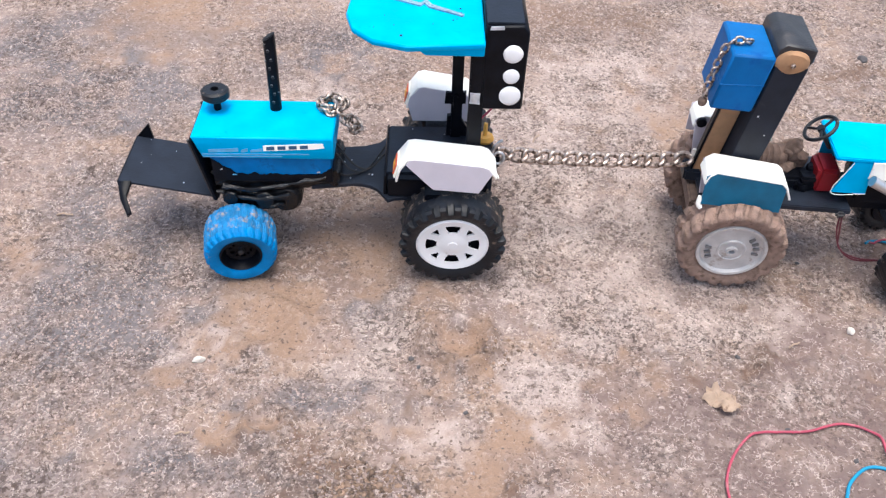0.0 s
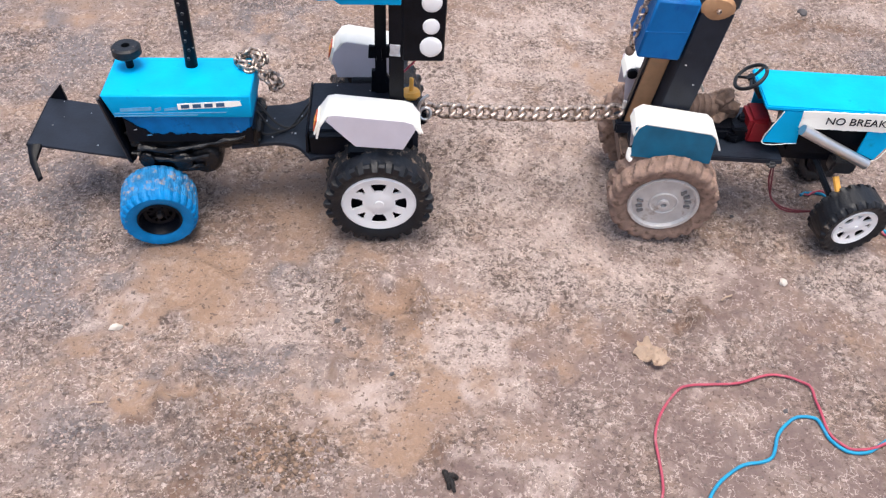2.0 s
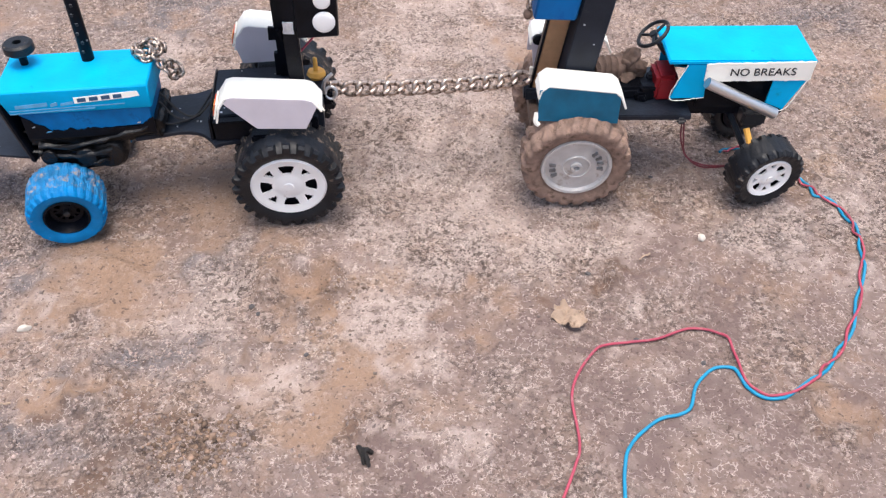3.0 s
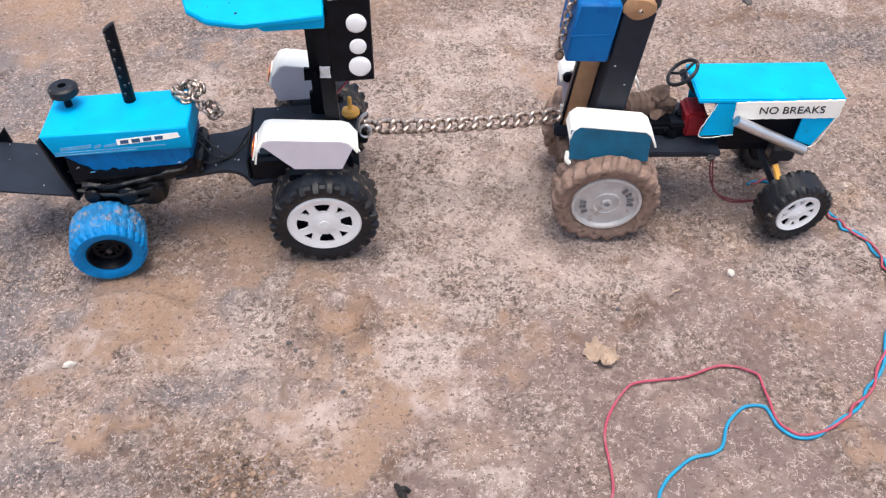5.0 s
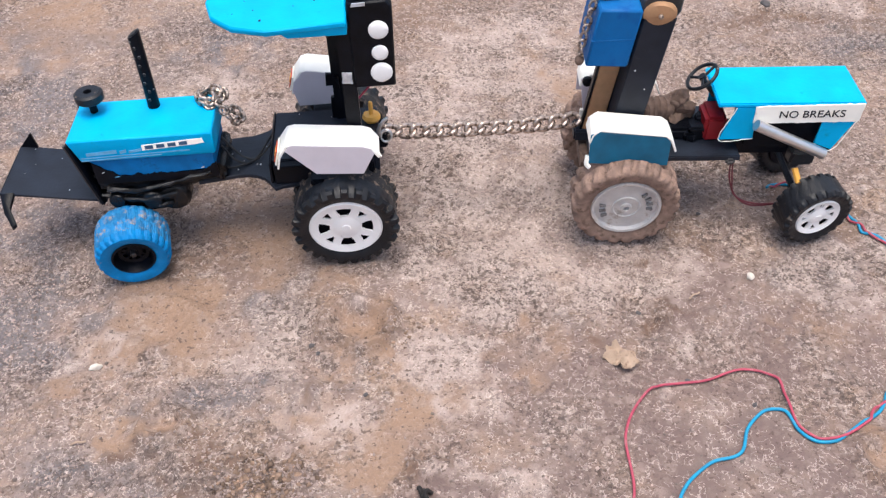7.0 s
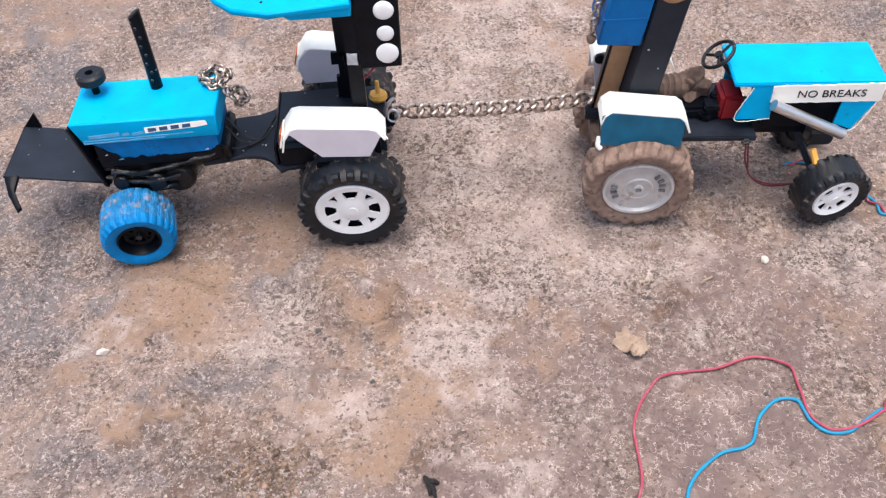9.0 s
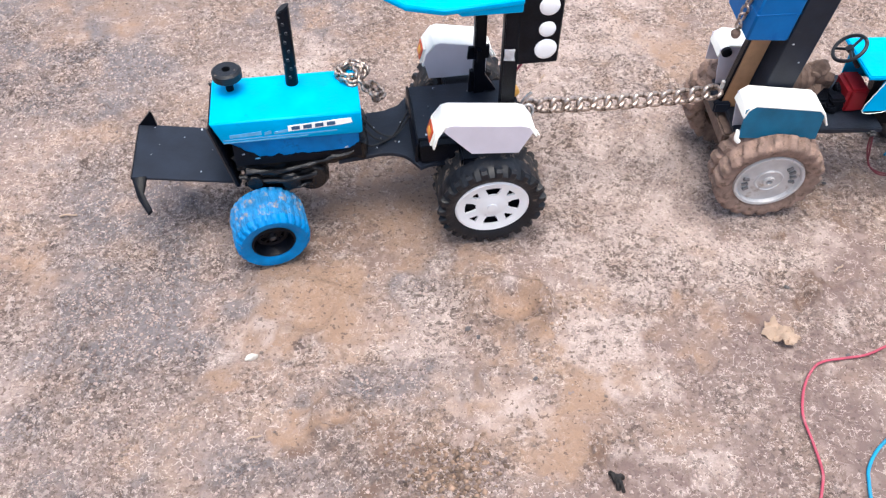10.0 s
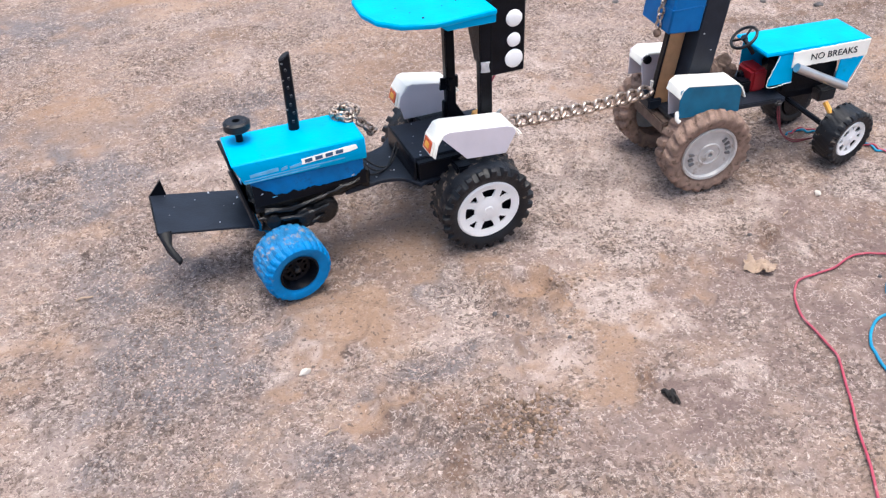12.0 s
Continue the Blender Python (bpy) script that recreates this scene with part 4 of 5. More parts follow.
        lamp = block(-0.0135, 0.0135, -0.0008, 0.0012, -0.0095, 0.0095, 0.0008)
        place = Matrix.Translation((-0.1350 + back, (y0 + y1) / 2, 0.1500 - down)) @ Matrix.Rotation(radians(-74), 4, "Y") @ Matrix.Rotation(radians(90), 4, "Z") @ Matrix.Rotation(radians(90), 4, "X")
        bmesh.ops.transform(lamp, matrix=place, verts=lamp.verts)
        ind = put("reflector", lamp, "white", guard)
        lens = block(-0.0108, 0.0108, 0.0008, 0.0020, -0.0072, 0.0072, 0.0006)
        bmesh.ops.transform(lens, matrix=place, verts=lens.verts)
        bmesh.ops.translate(lens, vec=(-0.0004, 0, 0.0002), verts=lens.verts)
        put("reflector_lens", lens, "orange", guard, "orange-red reflector lens")
        core = block(-0.0058, 0.0058, 0.0016, 0.0026, -0.0036, 0.0036, 0.0006)
        bmesh.ops.transform(core, matrix=place, verts=core.verts)
        bmesh.ops.translate(core, vec=(-0.0004, 0, 0.0002), verts=core.verts)
        put("reflector_core", rough_up(core, 0.0006, 3, 200), "yellow", guard, "yellow reflector core")
        put("wire_end", tube(curve_through([(-0.036 - 3 * down, y0 + 0.004, 0.157 - down), (-0.030 - 3 * down, y0 + 0.003, 0.152 - down), (-0.027 - 3 * down, y0 + 0.001, 0.147 - down)], 5), 0.0009, 6), "white", guard)
        put("guard_bracket", block(-0.105, -0.060, y0 + (0.008 if near else -0.022), y1 + (0.01 if near else -0.005), 0.100, 0.116, 0.002), "black", guard)
    # posts, lamp box, roof
    put("post", block(-0.0765, -0.0640, 0.8080, 0.8190, 0.121, 0.284, 0.001), "black", label="black canopy post")
    put("post", block(-0.0610, -0.0460, 0.7375, 0.7490, 0.121, 0.284, 0.001), "black", label="black canopy post")
    put("post_knob", rough_up(block(-0.0835, -0.0600, 0.8010, 0.8230, 0.158, 0.190, 0.009), 0.002, 7, 90), "black")
    put("post_gusset", prism([(-0.0815, 0.1222), (-0.050, 0.1222), (-0.0670, 0.150), (-0.0805, 0.150)], 0.8105, 0.8165, "y", 0.0006), "black")
    foil = block(-0.0605, -0.0500, 0.7357, 0.7371, 0.214, 0.227, 0.0005)
    bmesh.ops.subdivide_edges(foil, edges=foil.edges[:], cuts=2)
    put("foil_scrap", rough_up(foil, 0.0022, 12, 160), "foil", label="crumpled silver foil scrap")
    box = put("lamp_box", prism([(-0.0480, 0.2080), (-0.0060, 0.2080), (-0.0045, 0.2960), (-0.0100, 0.3030), (-0.0480, 0.3020)], 0.7360, 0.8350, "y", 0.0016), "black", label="black lamp box with three white lamps")
    for v in box.data.vertices:
        if v.co.z < 0.25 and v.co.y > 0.0:
            v.co.y -= 0.048
    put("box_top", block(-0.0465, -0.0100, 0.7400, 0.8310, 0.3025, 0.3045, 0.0006), "board", box)
    put("paint_chip", prism([(-0.044, 0.2985), (-0.030, 0.2992), (-0.030, 0.3025), (-0.043, 0.3020)], 0.7350, 0.7366, "y", 0), "foil", box)
    for z, r in ((0.2725, 0.0100), (0.2475, 0.0085), (0.2250, 0.0112)):
        dome = lathe([(0.0012, -0.0022), (r * 0.6, -0.0020), (r * 0.9, -0.0012), (r, 0.0), (r, 0.003)], 24, False)
        bmesh.ops.translate(dome, vec=(-0.0195, 0.7355, z), verts=dome.verts)
        put("lamp", rough_up(dome, 0.0004, int(z * 1000), 120), "rim", box, "round white lamp")
    put("red_wire", tube(curve_through([(-0.026, 0.764, 0.209), (-0.031, 0.763, 0.197), (-0.042, 0.756, 0.188), (-0.054, 0.748, 0.180)], 6), 0.0013, 6), "red_wire", box)
    roof_line = [(-0.049, 0.7150), (-0.124, 0.7060), (-0.158, 0.7190), (-0.178, 0.7400), (-0.186, 0.7700), (-0.183, 0.8150), (-0.168, 0.8480), (-0.135, 0.8660), (-0.049, 0.8580)]
    roof = put("roof", rough_up(prism(roof_line, 0.2890, 0.2955, "z", 0.0014), 0.0007, 5, 60), "cyan", label="cyan painted canopy roof with rounded front")
    put("roof_skirt", prism([(-0.118, 0.2885), (-0.049, 0.2885), (-0.049, 0.2790), (-0.106, 0.2790)], 0.7180, 0.8550, "y", 0.001), "cyan", roof)
    put("roof_emblem", prism([(-0.150, 0.806), (-0.112, 0.7870), (-0.108, 0.7930), (-0.104, 0.7850), (-0.070, 0.7670), (-0.068, 0.7700), (-0.100, 0.7900), (-0.106, 0.8010), (-0.112, 0.7930), (-0.149, 0.8100)], 0.2950, 0.2972, "z", 0.0003), "pewter", roof, "thin grey strip emblem")
    rnd = random.Random(31)
    for k in range(40):
        w = 0.0004 + 0.0008 * rnd.random() ** 2
        if k < 10:
            x, y, z = rnd.uniform(-0.143, -0.080), rnd.uniform(0.742, 0.826), 0.1226
        elif k < 17:
            x, y, z = rnd.uniform(-0.200, -0.152), rnd.uniform(0.757, 0.800), 0.0977
        elif k > 25:
            x, y, z = rnd.uniform(-0.170, -0.055), rnd.uniform(0.725, 0.850), 0.2956
        else:
            x, y = rnd.uniform(-0.440, -0.350), rnd.uniform(0.750, 0.828)
            z = 0.0998 - 0.1826 * (x + 0.4475)
        put("paint_speck", rough_up(block(x - w, x + w, y - w, y + w, z - 0.0003, z + 0.0005, 0), w * 0.6, k, 400), "ink" if k > 25 else "foil" if k % 3 else "marks")
    # rear knob and hitch
    knob = lathe([(0.0018, 0.0195), (0.0024, 0.0185), (0.0026, 0.0040), (0.0085, 0.0030), (0.0104, -0.001), (0.0080, -0.005)], 16, False)
    bmesh.ops.rotate(knob, matrix=Matrix.Rotation(radians(90), 3, "X"), verts=knob.verts)
    bmesh.ops.translate(knob, vec=(-0.0365, 0.800, 0.1285), verts=knob.verts)
    put("knob", rough_up(knob, 0.0012, 2, 150), "yellow", label="yellow plastic knob")
    hitch = put("hitch", block(-0.034, -0.020, 0.772, 0.790, 0.104, 0.120, 0.002), "black")
    put("hitch_pin", tube([(-0.024, 0.781, 0.104), (-0.024, 0.781, 0.130)], 0.0022, 8), "steel", hitch)
    clip = [(-0.0300, 0.776, 0.112), (-0.0290, 0.774, 0.128), (-0.0235, 0.774, 0.138), (-0.0185, 0.777, 0.141)]
    put("hitch_hook", strip_bar(clip, 0.0022), "chrome", hitch, "bright bent metal hook")
    put("hitch_ring", tube([(-0.0215 + 0.0060 * math.cos(0.45 * k), 0.7740 + 0.0020 * math.sin(0.45 * k), 0.1185 + 0.0065 * math.sin(0.45 * k)) for k in range(14)], 0.0018, 8, True), "chrome", hitch)
    return t


canopy_tractor()
chain("drawn_chain", [(-0.0235, 0.781, 0.1200), (0.03, 0.783, 0.1150), (0.09, 0.781, 0.1140), (0.15, 0.778, 0.1165), (0.1990, 0.7750, 0.1225)], 0.0158, 0.0192, 0.0029,
      "taut steel towing chain between the two tractors", -38, 1.0, 16, True)
coil = [(-0.210 + (0.018 - 0.0005 * k) * math.cos(0.62 * k), 0.800 + 0.015 * math.sin(0.62 * k) + 0.003 * math.sin(2.3 * k), 0.1680 + 0.0032 * (k // 10) + 0.001 * math.sin(3 * k)) for k in range(22)]
chain("coiled_chain", coil + [(-0.204, 0.790, 0.171), (-0.196, 0.784, 0.163), (-0.190, 0.780, 0.152), (-0.182, 0.784, 0.145), (-0.178, 0.795, 0.144), (-0.186, 0.802, 0.148), (-0.195, 0.796, 0.156)], 0.0092, 0.0120, 0.0019,
      "small steel chain coiled on the rear of a blue hood", 60, 0.4, 40)


# ---- the second tractor, with a mast, facing +x ----
def mast_tractor():
    yaw = -5.8
    turn = Matrix.Rotation(radians(yaw), 4, "Z")
    base = Vector((0.2474, 0.7722, 0))
    t = thing("mast_tractor", base, "home-made blue model tractor with a leaning mast and blue box", "toy tractor", yaw)

    def put(name, bm, mat, parent=t, label="", smooth=40.0):
        return part(name, bm, mat, parent, label, smooth)

    wheel("rear_wheel", t, (0.000, -0.085, 0.0590), 0, "rear_mud", 8)
    wheel("rear_wheel", t, (0.000, 0.085, 0.0590), 180, "rear_mud", 30)
    wheel("front_wheel", t, (0.217, -0.082, 0.0400), 14, "front_white", 0)
    wheel("front_wheel", t, (0.213, 0.080, 0.0400), 194, "front_white", 20)
    put("rear_axle", tube([(0, -0.06, 0.059), (0, 0.06, 0.059)], 0.007, 10), "rust")
    # chassis
    put("chassis", rough_up(block(-0.040, 0.125, -0.050, 0.050, 0.0965, 0.103, 0.001), 0.0008, 2, 60), "slate", label="dusty slate-black chassis plate")
    put("chassis_rail", block(0.110, 0.235, -0.022, 0.022, 0.086, 0.104, 0.001), "black")
    lump = block(0.132, 0.216, -0.026, 0.026, 0.096, 0.140, 0.004)
    bmesh.ops.subdivide_edges(lump, edges=lump.edges[:], cuts=2)
    put("engine_block", rough_up(lump, 0.004, 3, 90), "black", label="black engine block under the hood")
    put("front_axle", tube([(0.200, -0.066, 0.046), (0.200, 0.060, 0.046)], 0.004, 8), "black")
    put("steering_rod", tube([(0.1885, -0.050, 0.086), (0.1935, -0.062, 0.071), (0.198, -0.068, 0.058)], 0.0036, 8), "yellow", label="yellow steering rod")
    put("rod_joint", rough_up(block(0.185, 0.212, -0.040, -0.020, 0.080, 0.100, 0.003), 0.002, 5, 90), "tape")
    put("rear_box", block(-0.048, 0.040, -0.042, 0.042, 0.074, 0.092, 0.002), "rust")
    # hood with its strips
    hood = put("hood", rough_up(block(0.0930, 0.2490, -0.0380, 0.0360, 0.1590, 0.1640, 0.0012), 0.0007, 4, 50), "cyan", label="cyan painted flat hood")
    def torn(pts, amount=0.0007, step=0.004):
        """Walks round an outline and frays it a little, as torn paper."""
        out = []
        for (ax, az), (bx_, bz) in zip(pts, pts[1:] + pts[:1]):
            n = max(1, int(math.hypot(bx_ - ax, bz - az) / step))
            for q in range(n):
                x, z = ax + (bx_ - ax) * q / n, az + (bz - az) * q / n
                out.append((x + amount * noise.noise(Vector((x * 300, z * 300, 1))), z + amount * 1.6 * noise.noise(Vector((x * 300, z * 300, 7)))))
        return out

    strip_ = put("name_strip", prism(torn([(0.1330, 0.1610), (0.2480, 0.1630), (0.2455, 0.1400), (0.1335, 0.1390)]), -0.0392, -0.0372, "y", 0.0004), "white", hood, "white paper strip with printed words")
    put("front_strip", prism([(-0.0380, 0.1400), (0.0310, 0.1400), (0.0310, 0.1600), (-0.0380, 0.1600)], 0.2455, 0.2475, "x", 0.0004), "white", hood)
    cur = bpy.data.curves.new("words", "FONT")
    cur.body, cur.size, cur.extrude, cur.align_x, cur.align_y = "NO BREAKS", 0.0125, 0.0003, "CENTER", "CENTER"
    tmp = new("words", cur)
    me = bpy.data.meshes.new_from_object(tmp.evaluated_get(bpy.context.evaluated_depsgraph_get()))
    bpy.data.objects.remove(tmp)
    me.materials.append(M["ink"])
    words = new("printed_words", me)
    words.parent = strip_
    words["label"] = "black printed capital letters"
    words.matrix_local = Matrix.Translation((0.1940, -0.0396, 0.1505)) @ Matrix.Rotation(radians(-0.5), 4, "Y") @ Matrix.Rotation(radians(90), 4, "X") @ Matrix.Diagonal((1.06, 1, 1, 1))
    put("side_panel", rough_up(prism([(0.1130, 0.1590), (0.1345, 0.1590), (0.1380, 0.1180), (0.1010, 0.1170)], -0.0378, -0.0355, "y", 0.0004), 0.0006, 6, 70), "cyan", hood, "torn cyan side panel")
    put("side_panel", rough_up(prism([(0.2090, 0.1400), (0.2440, 0.1400), (0.2270, 0.1020), (0.2060, 0.1110)], -0.0378, -0.0355, "y", 0.0004), 0.0006, 7, 70), "cyan", hood, "torn cyan side panel")
    put("far_panel", prism([(0.1010, 0.1590), (0.2440, 0.1590), (0.2300, 0.1040), (0.1010, 0.1170)], 0.0290, 0.0310, "y", 0.0004), "cyan", hood)
    put("panel_edge", rough_up(tube(curve_through([(0.1130, -0.0382, 0.1585), (0.1010, -0.0382, 0.1175), (0.1375, -0.0382, 0.1185)], 14), 0.0005, 6), 0.0007, 3, 260), "white", hood)
    put("panel_edge", rough_up(tube(curve_through([(0.2445, -0.0382, 0.1395), (0.2275, -0.0382, 0.1020), (0.2060, -0.0382, 0.1105)], 14), 0.0006, 6), 0.0008, 5, 260), "white", hood)
    pipe = tube([(0.1345, -0.0470, 0.1430), (0.2160, -0.0470, 0.1030)], 0.0061, 18)
    put("side_pipe", pipe, "chrome", label="bright metal side exhaust pipe")
    put("dashboard", rough_up(block(0.088, 0.112, -0.022, 0.016, 0.103, 0.134, 0.004), 0.0015, 2, 90), "red", label="red plastic dashboard block")
    # steering wheel
    ring = [(0.0178 * math.cos(2 * math.pi * k / 28), 0.0178 * math.sin(2 * math.pi * k / 28), 0) for k in range(28)]
    bm = tube(ring, 0.0021, 8, True)
    for k in range(3):
        a = 2 * math.pi * k / 3 + 0.3
        join(bm, tube([(0, 0, -0.0015), (0.0172 * math.cos(a), 0.0172 * math.sin(a), 0)], 0.0016, 6))
    join(bm, tube([(0, 0, -0.003), (0, 0, 0.0015)], 0.0042, 10))
    bmesh.ops.transform(bm, matrix=Matrix.Translation((0.0805, 0.000, 0.1745)) @ Matrix.Rotation(radians(-38), 4, "Y"), verts=bm.verts)
    sw = put("steering_wheel", bm, "rubber", label="black three-spoked steering wheel")
    put("column", tube([(0.0805, 0.0, 0.1740), (0.098, 0.0, 0.150)], 0.0028, 8), "rubber", sw)
    # mudguards
    for s in (-1, 1):
        lo, hi = (-0.073, -0.037) if s < 0 else (0.037, 0.073)
        top = strip([(-0.0470, 0.1400), (-0.0440, 0.1500), (-0.0360, 0.1560), (0.0340, 0.1490), (0.0410, 0.1430), (0.0475, 0.1280)], lo, hi, 0.0022)
        guard = put("mudguard", rough_up(top, 0.0008, 5 + s, 70), "white", label="white card mudguard")
        near = lo if s < 0 else hi - 0.002
        put("guard_side", prism([(-0.0455, 0.1500), (-0.0360, 0.1545), (0.0340, 0.1475), (0.0400, 0.1400), (0.0400, 0.1090), (-0.0455, 0.1130)], near + 0.0006, near + 0.0022, "y", 0.0003), "teal" if s < 0 else "shaded_lilac", guard, "teal side panel" if s < 0 else "pale side panel")
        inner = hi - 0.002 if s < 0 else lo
        put("inner_panel", prism([(-0.0455, 0.1490), (-0.0370, 0.1540), (0.0340, 0.1475), (0.0340, 0.1020), (-0.0400, 0.1020)], inner, inner + 0.0018, "y", 0.0003), "shaded_lilac", guard, "white inner panel")
        if s > 0:
            plug = lathe([(0.004, -0.003), (0.0058, -0.002), (0.0060, 0.002)], 14, False)
            bmesh.ops.translate(plug, vec=(-0.0385, 0.0345, 0.1480), verts=plug.verts)
            put("guard_plug", plug, "black", guard)
            continue
        put("guard_lip", tube(curve_through([(-0.0465, near + 0.003, 0.122), (-0.0475, near, 0.113), (-0.0440, near - 0.001, 0.109)], 4), 0.0026, 7), "white", guard)
    # mast
    lean = 0.157

    def up(x, z):
        return x + lean * (z - 0.115), z

    mast = put("mast", rough_up(prism([up(-0.0225, 0.103), up(0.0105, 0.103), up(0.0105, 0.264), up(-0.0225, 0.264)], -0.034, 0.034, "y", 0.0012), 0.0008, 9, 60), "board", label="black leaning mast board")
    put("mast_cap", rough_up(prism([up(-0.0260, 0.262), up(0.0105, 0.262), up(0.0128, 0.269), up(0.0118, 0.283), up(-0.020, 0.2875), up(-0.0265, 0.281)], -0.031, 0.042, "y", 0.0016), 0.0014, 11, 80), "tape", mast, "black taped cap")
    cap = lathe([(0.003, -0.0035), (0.012, -0.003), (0.0155, 0.0), (0.0155, 0.006)], 20, False)
    bmesh.ops.transform(cap, matrix=Matrix.Translation((up(-0.0075, 0.2685)[0], -0.0325, 0.2685)) @ Matrix.Diagonal((1.10, 1, 0.85, 1)), verts=cap.verts)
    put("wood_end", rough_up(cap, 0.0012, 13, 90), "kraft", mast, "brown rounded wooden end")
    put("screw", lathe([(0.0012, -0.0030), (0.0026, -0.0018), (0.0026, 0.002)], 8, False), "steel", mast).location = (up(-0.0075, 0.2685)[0], -0.0365, 0.2675)
    rnd = random.Random(21)
    for k in range(6):
        x, z = rnd.uniform(-0.019, 0.006), 0.115 + 0.130 * rnd.random()
        w = 0.0005 + 0.0009 * rnd.random() ** 2
        speck = rough_up(block(x - w, x + w, -0.0346, -0.0338, z - w * 0.7, z + w * 0.7, 0), w * 0.6, k, 400)
        for v in speck.verts:
            v.co.x += lean * (z - 0.115)
        put("paint_speck", speck, "foil", mast)
    put("brown_board", prism([up(-0.0450, 0.103), up(-0.0235, 0.103), up(-0.0235, 0.220), up(-0.0450, 0.220)], -0.0070, 0.0030, "y", 0.0008), "kraft", mast, "brown wooden upright")
    put("board_edge", prism([up(-0.0482, 0.103), up(-0.0453, 0.103), up(-0.0453, 0.220), up(-0.0482, 0.220)], -0.0075, 0.0020, "y", 0.0006), "black", mast)
    bx = prism([up(-0.0690, 0.2120), up(-0.0250, 0.2105), up(-0.0260, 0.2750), up(-0.0700, 0.2765)], -0.0380, 0.0340, "y", 0.0022)
    box = put("blue_box", rough_up(bx, 0.0012, 15, 40), "blue_box", label="deep blue plastic box on the mast")
    put("tape_seam", prism([up(-0.0696, 0.2405), up(-0.0260, 0.2425), up(-0.0260, 0.2440), up(-0.0696, 0.2420)], -0.0383, 0.0341, "y", 0.0002), "blue_box", box)
    put("tow_bracket", block(-0.055, -0.036, -0.012, 0.014, 0.098, 0.112, 0.002), "board")
    put("tow_pin", tube([(-0.047, 0.000, 0.100), (-0.047, 0.000, 0.134)], 0.0026, 8), "chalk", label="pale tow pin")
    # dusty motor beside the mast
    ribs = [(0.022 + 0.0022 * k, 0.012 + 0.0003 * k, 0.1215 + 0.0002 * k) for k in range(18)]
    can = tube(ribs, [0.0140 + 0.0012 * (k % 3 == 0) - 0.004 * (k in (0, 17)) for k in range(18)], 20)
    motor = put("motor", rough_up(rough_up(can, 0.0025, 17, 70), 0.0010, 18, 260), "rust", label="dusty brown ribbed motor")
    for k, (x, y, z, r) in enumerate(((0.064, 0.016, 0.132, 0.0125), (0.073, 0.012, 0.124, 0.0115), (0.060, 0.006, 0.120, 0.010))):
        mot = bmesh.new()
        bmesh.ops.create_icosphere(mot, subdivisions=4, radius=r)
        bmesh.ops.translate(mot, vec=(x, y, z), verts=mot.verts)
        put("motor_clod", rough_up(rough_up(mot, 0.007, 21 + k, 70), 0.0022, 18, 220), "rust", motor)
    for k, (x, y, z, w) in enumerate(((0.082, -0.012, 0.112, 0.009), (0.090, 0.002, 0.118, 0.007), (0.074, -0.018, 0.108, 0.006))):
        bit = block(x - w, x + w, y - w, y + w, z - w, z + w, 0.002)
        bmesh.ops.subdivide_edges(bit, edges=bit.edges[:], cuts=2, use_grid_fill=True)
        put("gear_block", rough_up(bit, 0.003, k, 120), "black")
    put("motor_mount", rough_up(block(0.034, 0.086, -0.018, 0.034, 0.1025, 0.116, 0.003), 0.002, 19, 80), "black")
    # loose leads below the chassis
    for k, mat in enumerate(("dark_lead", "dark_lead")):
        pts = [(0.117 + 0.002 * k, -0.046, 0.096), (0.119 + 0.003 * k, -0.050, 0.072), (0.130 - 0.002 * k, -0.052, 0.048 + 0.002 * k), (0.152, -0.050, 0.032 + 0.003 * k), (0.190, -0.040, 0.026)]
        put("lead", tube(curve_through(pts, 6), 0.0010, 6), mat)
    put("lead_clip", rough_up(block(0.110, 0.119, -0.054, -0.048, 0.094, 0.100, 0.002), 0.002, 21, 120), "tape")
    return t


B = mast_tractor()
bpy.context.view_layer.update()
hang = [B.matrix_world @ Vector(p) for p in ((-0.0230, -0.016, 0.2800), (-0.0400, -0.017, 0.2810), (-0.0490, -0.018, 0.2720), (-0.0530, -0.019, 0.2500), (-0.0560, -0.019, 0.2320), (-0.0575, -0.018, 0.2120))]
chain("hanging_chain", hang, 0.0088, 0.0094, 0.0015, "rusty steel chain hanging down a blue box", 55, 0.3, 14)
ball = bmesh.new()
bmesh.ops.create_uvsphere(ball, u_segments=14, v_segments=10, radius=0.0052)
weight = tagged(finish("chain_weight", rough_up(ball, 0.0008, 3, 150), M["rust"], None, "", 50), "small rusty ball at the end of a chain", "weight")
weight.matrix_world = Matrix.Translation(hang[-1] + Vector((0, 0, -0.004)))


# ---- things lying on the ground ----
def wire(name, points, mat, label, thick=0.0019, lift=0.0015):
    line = curve_through([(x, y, 0) for x, y in points], 9)
    line = [Vector((p.x, p.y, z_at(p.x, p.y) + lift)) for p in line]
    ease = [(line[max(i - 1, 0)].z + p.z + line[min(i + 1, len(line) - 1)].z) / 3 + 0.0006 for i, p in enumerate(line)]
    line = [Vector((p.x, p.y, z)) for p, z in zip(line, ease)]
    bm = tube(line, thick, 9)
    return tagged(finish(name, bm, M[mat], None, "", 60), label, "wire")


RED = [(0.07, 0.22), (0.12, 0.30), (0.1616, 0.3693), (0.1735, 0.398), (0.177, 0.447), (0.1986, 0.4854), (0.2252, 0.5046), (0.2684, 0.5073), (0.3113, 0.5173), (0.3413, 0.5035), (0.343, 0.475),
       (0.342, 0.447), (0.3536, 0.4281), (0.381, 0.4294)]
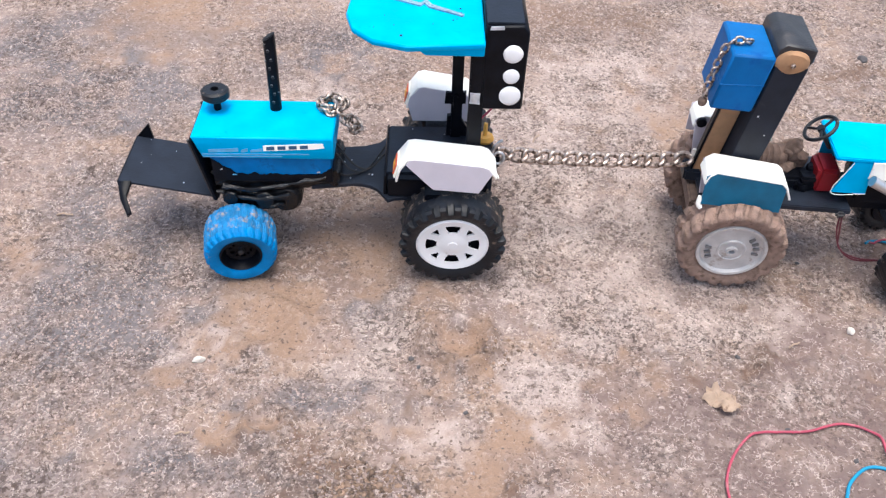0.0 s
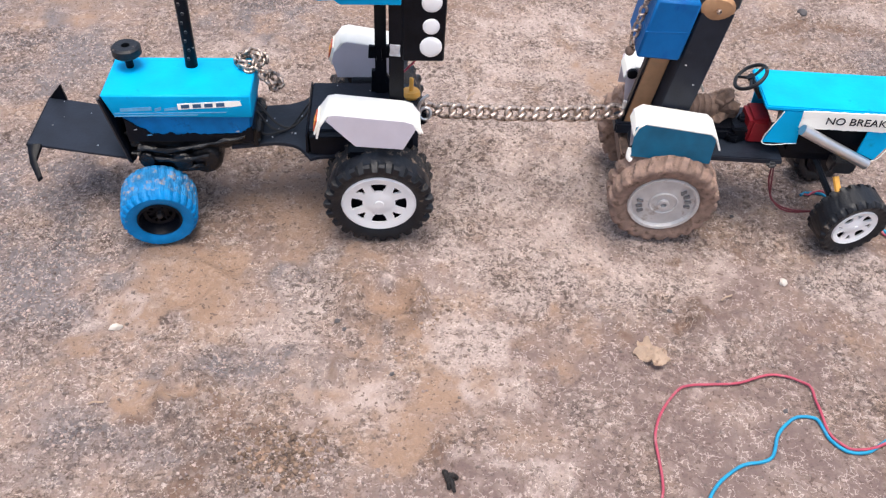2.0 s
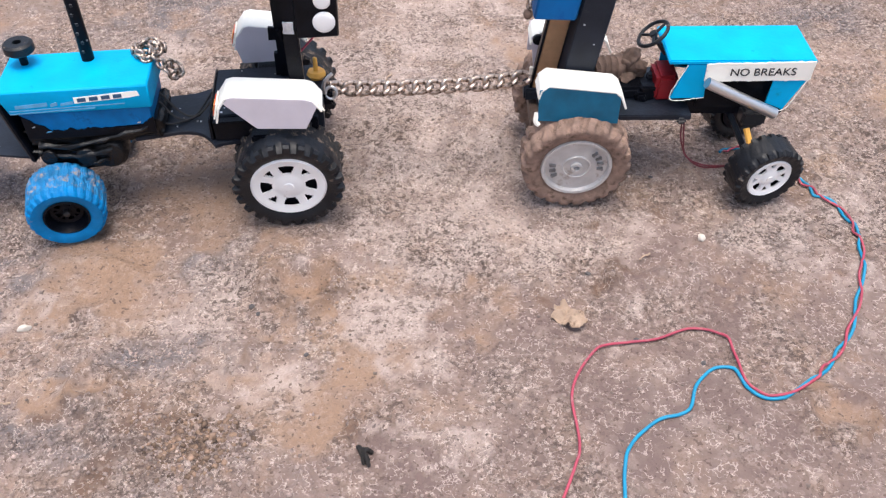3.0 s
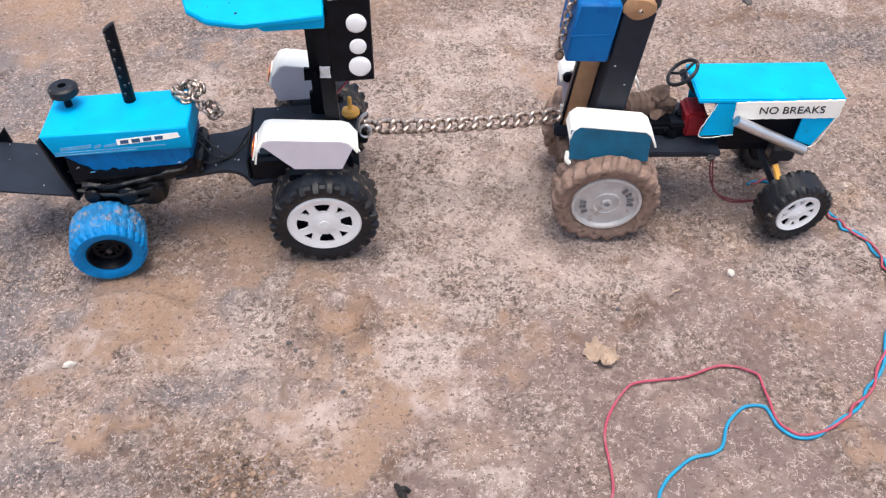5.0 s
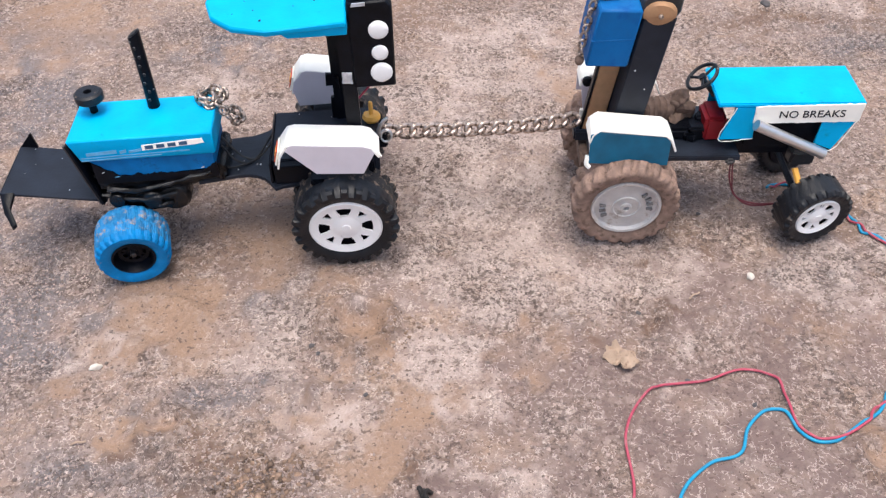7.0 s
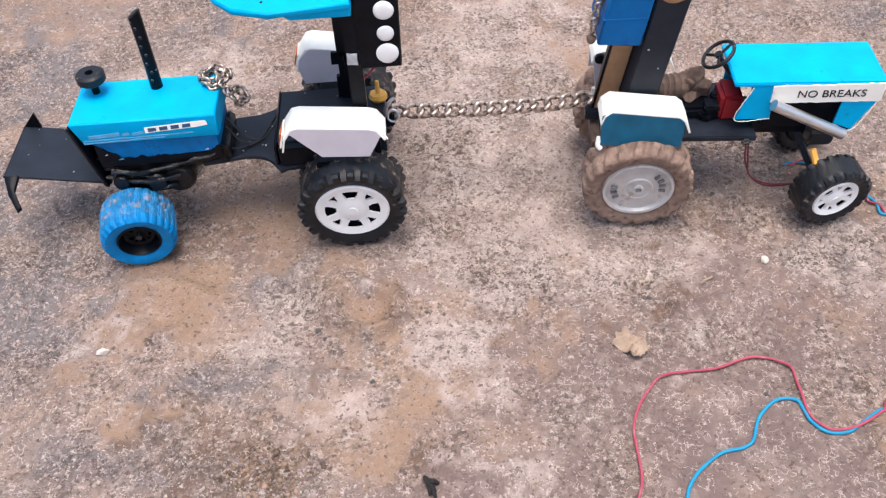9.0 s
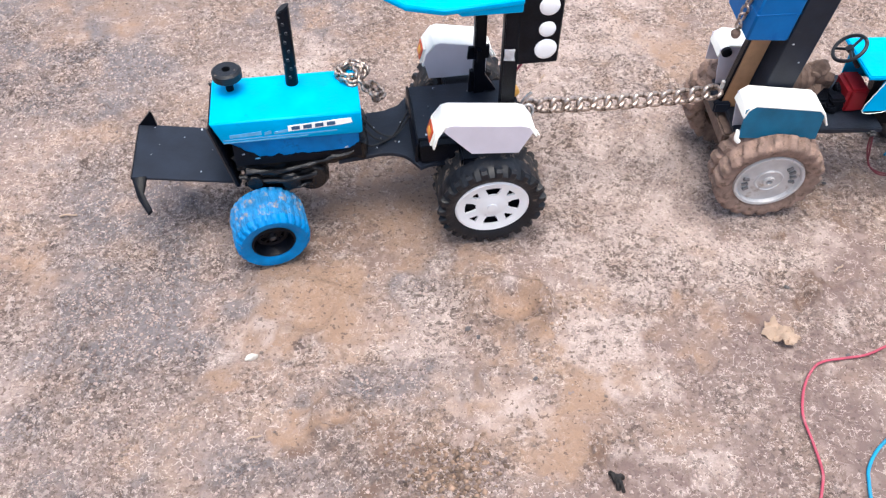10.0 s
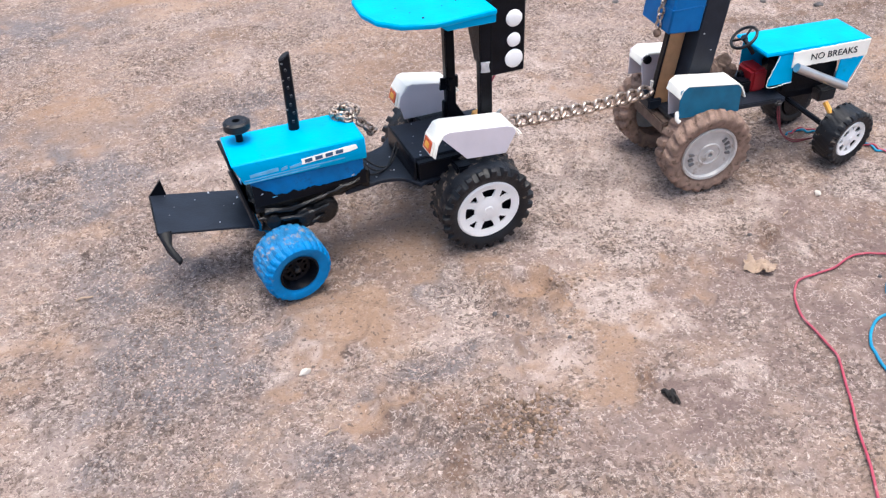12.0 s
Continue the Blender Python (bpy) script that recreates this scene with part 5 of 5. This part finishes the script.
BLUE = [(0.16, 0.20), (0.19, 0.30), (0.2056, 0.3662), (0.2195, 0.392), (0.2485, 0.4138), (0.2798, 0.422), (0.2958, 0.4483), (0.3176, 0.4654), (0.336, 0.4634), (0.341, 0.4388), (0.3490, 0.4266), (0.3681, 0.4239), (0.3850, 0.4315)]
TWIST = [(0.4084, 0.4436), (0.4408, 0.4682), (0.4725, 0.5014), (0.5050, 0.5500), (0.5300, 0.6000), (0.5376, 0.6355), (0.5360, 0.6732), (0.5182, 0.6941), (0.5100, 0.7250), (0.4900, 0.7550), (0.4600, 0.7800), (0.4400, 0.7810)]
RED, BLUE = ([(x + 0.006, y - 0.019) for x, y in line] for line in (RED, BLUE))
pair = curve_through([(x + 0.006, y - 0.019 + 0.014 * max(0, (y - 0.45) / 0.33), 0) for x, y in TWIST], 4)
for name, start, mat, label, side in (("red_wire", RED, "red_wire", "dusty red insulated wire snaking over the earth", 1), ("blue_wire", BLUE, "blue_wire", "blue insulated wire lying on the earth", -1)):
    run = [(p.x + 0.0024 * side * math.cos(1.15 * k), p.y + 0.0024 * side * math.sin(1.15 * k)) for k, p in enumerate(pair)]
    wire(name, start + run, mat, label, 0.0014 if side > 0 else 0.0017, 0.0014 + (0.0012 if side > 0 else 0))


def pebble(name, x, y, size, mat, label, category, seed=0, flat=0.7, group=""):
    bm = bmesh.new()
    bmesh.ops.create_icosphere(bm, subdivisions=3, radius=1)
    for v in bm.verts:
        v.co *= 1 + 0.35 * noise.noise(v.co * 1.3 + Vector((seed * 7.1, seed, 0))) + 0.1 * noise.noise(v.co * 4 + Vector((seed, 0, 0)))
        v.co = Vector((v.co.x * size[0], v.co.y * size[1], v.co.z * size[0] * flat))
    ob = finish(name, bm, M[mat], None, "", 50)
    ob.matrix_world = pose(x, y, z_at(x, y) + size[0] * flat * 0.45, 0, 0, seed * 53)
    return tagged(ob, label, category, group)


pebble("white_pebble", 0.370, 0.622, (0.0048, 0.0040), "chalk", "small white pebble on bare earth", "pebble", 1)
for k, (x, y, r) in enumerate(((-0.116, 0.578, 0.0032), (-0.108, 0.561, 0.0026), (0.235, 0.585, 0.0030), (0.262, 0.492, 0.0026), (0.318, 0.456, 0.0028), (0.455, 0.735, 0.0032), (0.345, 0.735, 0.0026), (-0.06, 0.505, 0.0026))):
    pebble("dark_pebble", x, y, (r, r * 0.8), "darkstone", "tiny dark pebble on bare earth", "pebble", 31 + k, 0.7, "tiny dark pebbles on the earth")
pebble("pale_chip", -0.338, 0.569, (0.0032, 0.0064), "chalk", "pale upright chip of stone", "pebble", 2, 1.2)
for k, (x, y) in enumerate(((0.755, 1.23), (0.83, 1.16), (0.90, 1.28), (0.69, 1.33), (0.60, 1.22), (1.0, 1.12), (0.50, 1.36))):
    pebble("dark_stone", x, y, (0.006 + 0.003 * (k % 3), 0.006), "darkstone", "dark grey stone half sunk in earth", "stone", 5 + k, 0.6, "dark stones in the field")


def dry_leaf(x, y, size, turn, label):
    bm = bmesh.new()
    n = 40
    rows = []
    for i in range(7):
        r = i / 6
        ring = []
        for k in range(n if i else 1):
            a = 2 * math.pi * k / n
            reach = 1 + 0.30 * noise.noise(Vector((2.2 * math.cos(a), 2.2 * math.sin(a), 5))) + 0.14 * noise.noise(Vector((7 * math.cos(a), 7 * math.sin(a), 2)))
            px, py = size * r * reach * math.cos(a), size * 0.68 * r * reach * math.sin(a)
            lift = 0.005 + 0.009 * noise.noise(Vector((px * 90, py * 90, 3))) + 0.0045 * noise.noise(Vector((px * 260, py * 260, 8))) + 0.004 * r ** 3 * math.cos(2 * a + 0.6)
            ring.append(bm.verts.new((px, py, lift)))
        rows.append(ring)
    for k in range(n):
        bm.faces.new((rows[0][0], rows[1][k], rows[1][(k + 1) % n]))
        for i in range(1, 6):
            bm.faces.new((rows[i][k], rows[i + 1][k], rows[i + 1][(k + 1) % n], rows[i][(k + 1) % n]))
    bmesh.ops.recalc_face_normals(bm, faces=bm.faces)
    bmesh.ops.solidify(bm, geom=bm.faces[:], thickness=0.0008)
    ob = finish("dry_leaf", bm, M["leaf"], None, "", 50)
    ob.matrix_world = pose(x, y, z_at(x, y) + 0.001, 4, -3, turn)
    return tagged(ob, label, "leaf")


dry_leaf(0.203, 0.524, 0.0190, -48, "curled dry tan leaf on the earth")


def scrap(x, y):
    root = thing("burnt_scrap", (x, y, z_at(x, y)), "small charred black scrap on the earth", "scrap")
    rnd = random.Random(4)
    for k in range(7):
        a, b = rnd.uniform(0, 6.28), rnd.uniform(0.006, 0.013)
        pts = [(0, 0, 0.003), (b * 0.5 * math.cos(a), b * 0.5 * math.sin(a), 0.006 + 0.003 * rnd.random()), (b * math.cos(a), b * math.sin(a), 0.001)]
        part("curl", tube(curve_through(pts, 4), 0.0015 + 0.001 * rnd.random(), 6), "char", root)
    return root


scrap(-0.011, 0.388)


def twig(x, y, length, turn, mat, label):
    bm = tube(curve_through([(-length / 2, 0, 0.002), (-length * 0.1, length * 0.05, 0.0035), (length * 0.2, -length * 0.02, 0.003), (length / 2, length * 0.03, 0.002)], 5), 0.0011, 6)
    ob = finish("twig", bm, M[mat], None, "", 50)
    ob.matrix_world = pose(x, y, z_at(x, y) + 0.0008, 0, 0, turn)
    return tagged(ob, label, "twig", "dry twigs on the ground")


for x, y, l, a in ((-0.335, 0.475, 0.014, 10), (0.62, 0.95, 0.03, -20), (0.05, 0.98, 0.02, 60), (-0.55, 0.80, 0.02, 0), (0.30, 0.60, 0.016, 30)):
    twig(x, y, l, a, "leaf", "short dry tan twig on the earth")
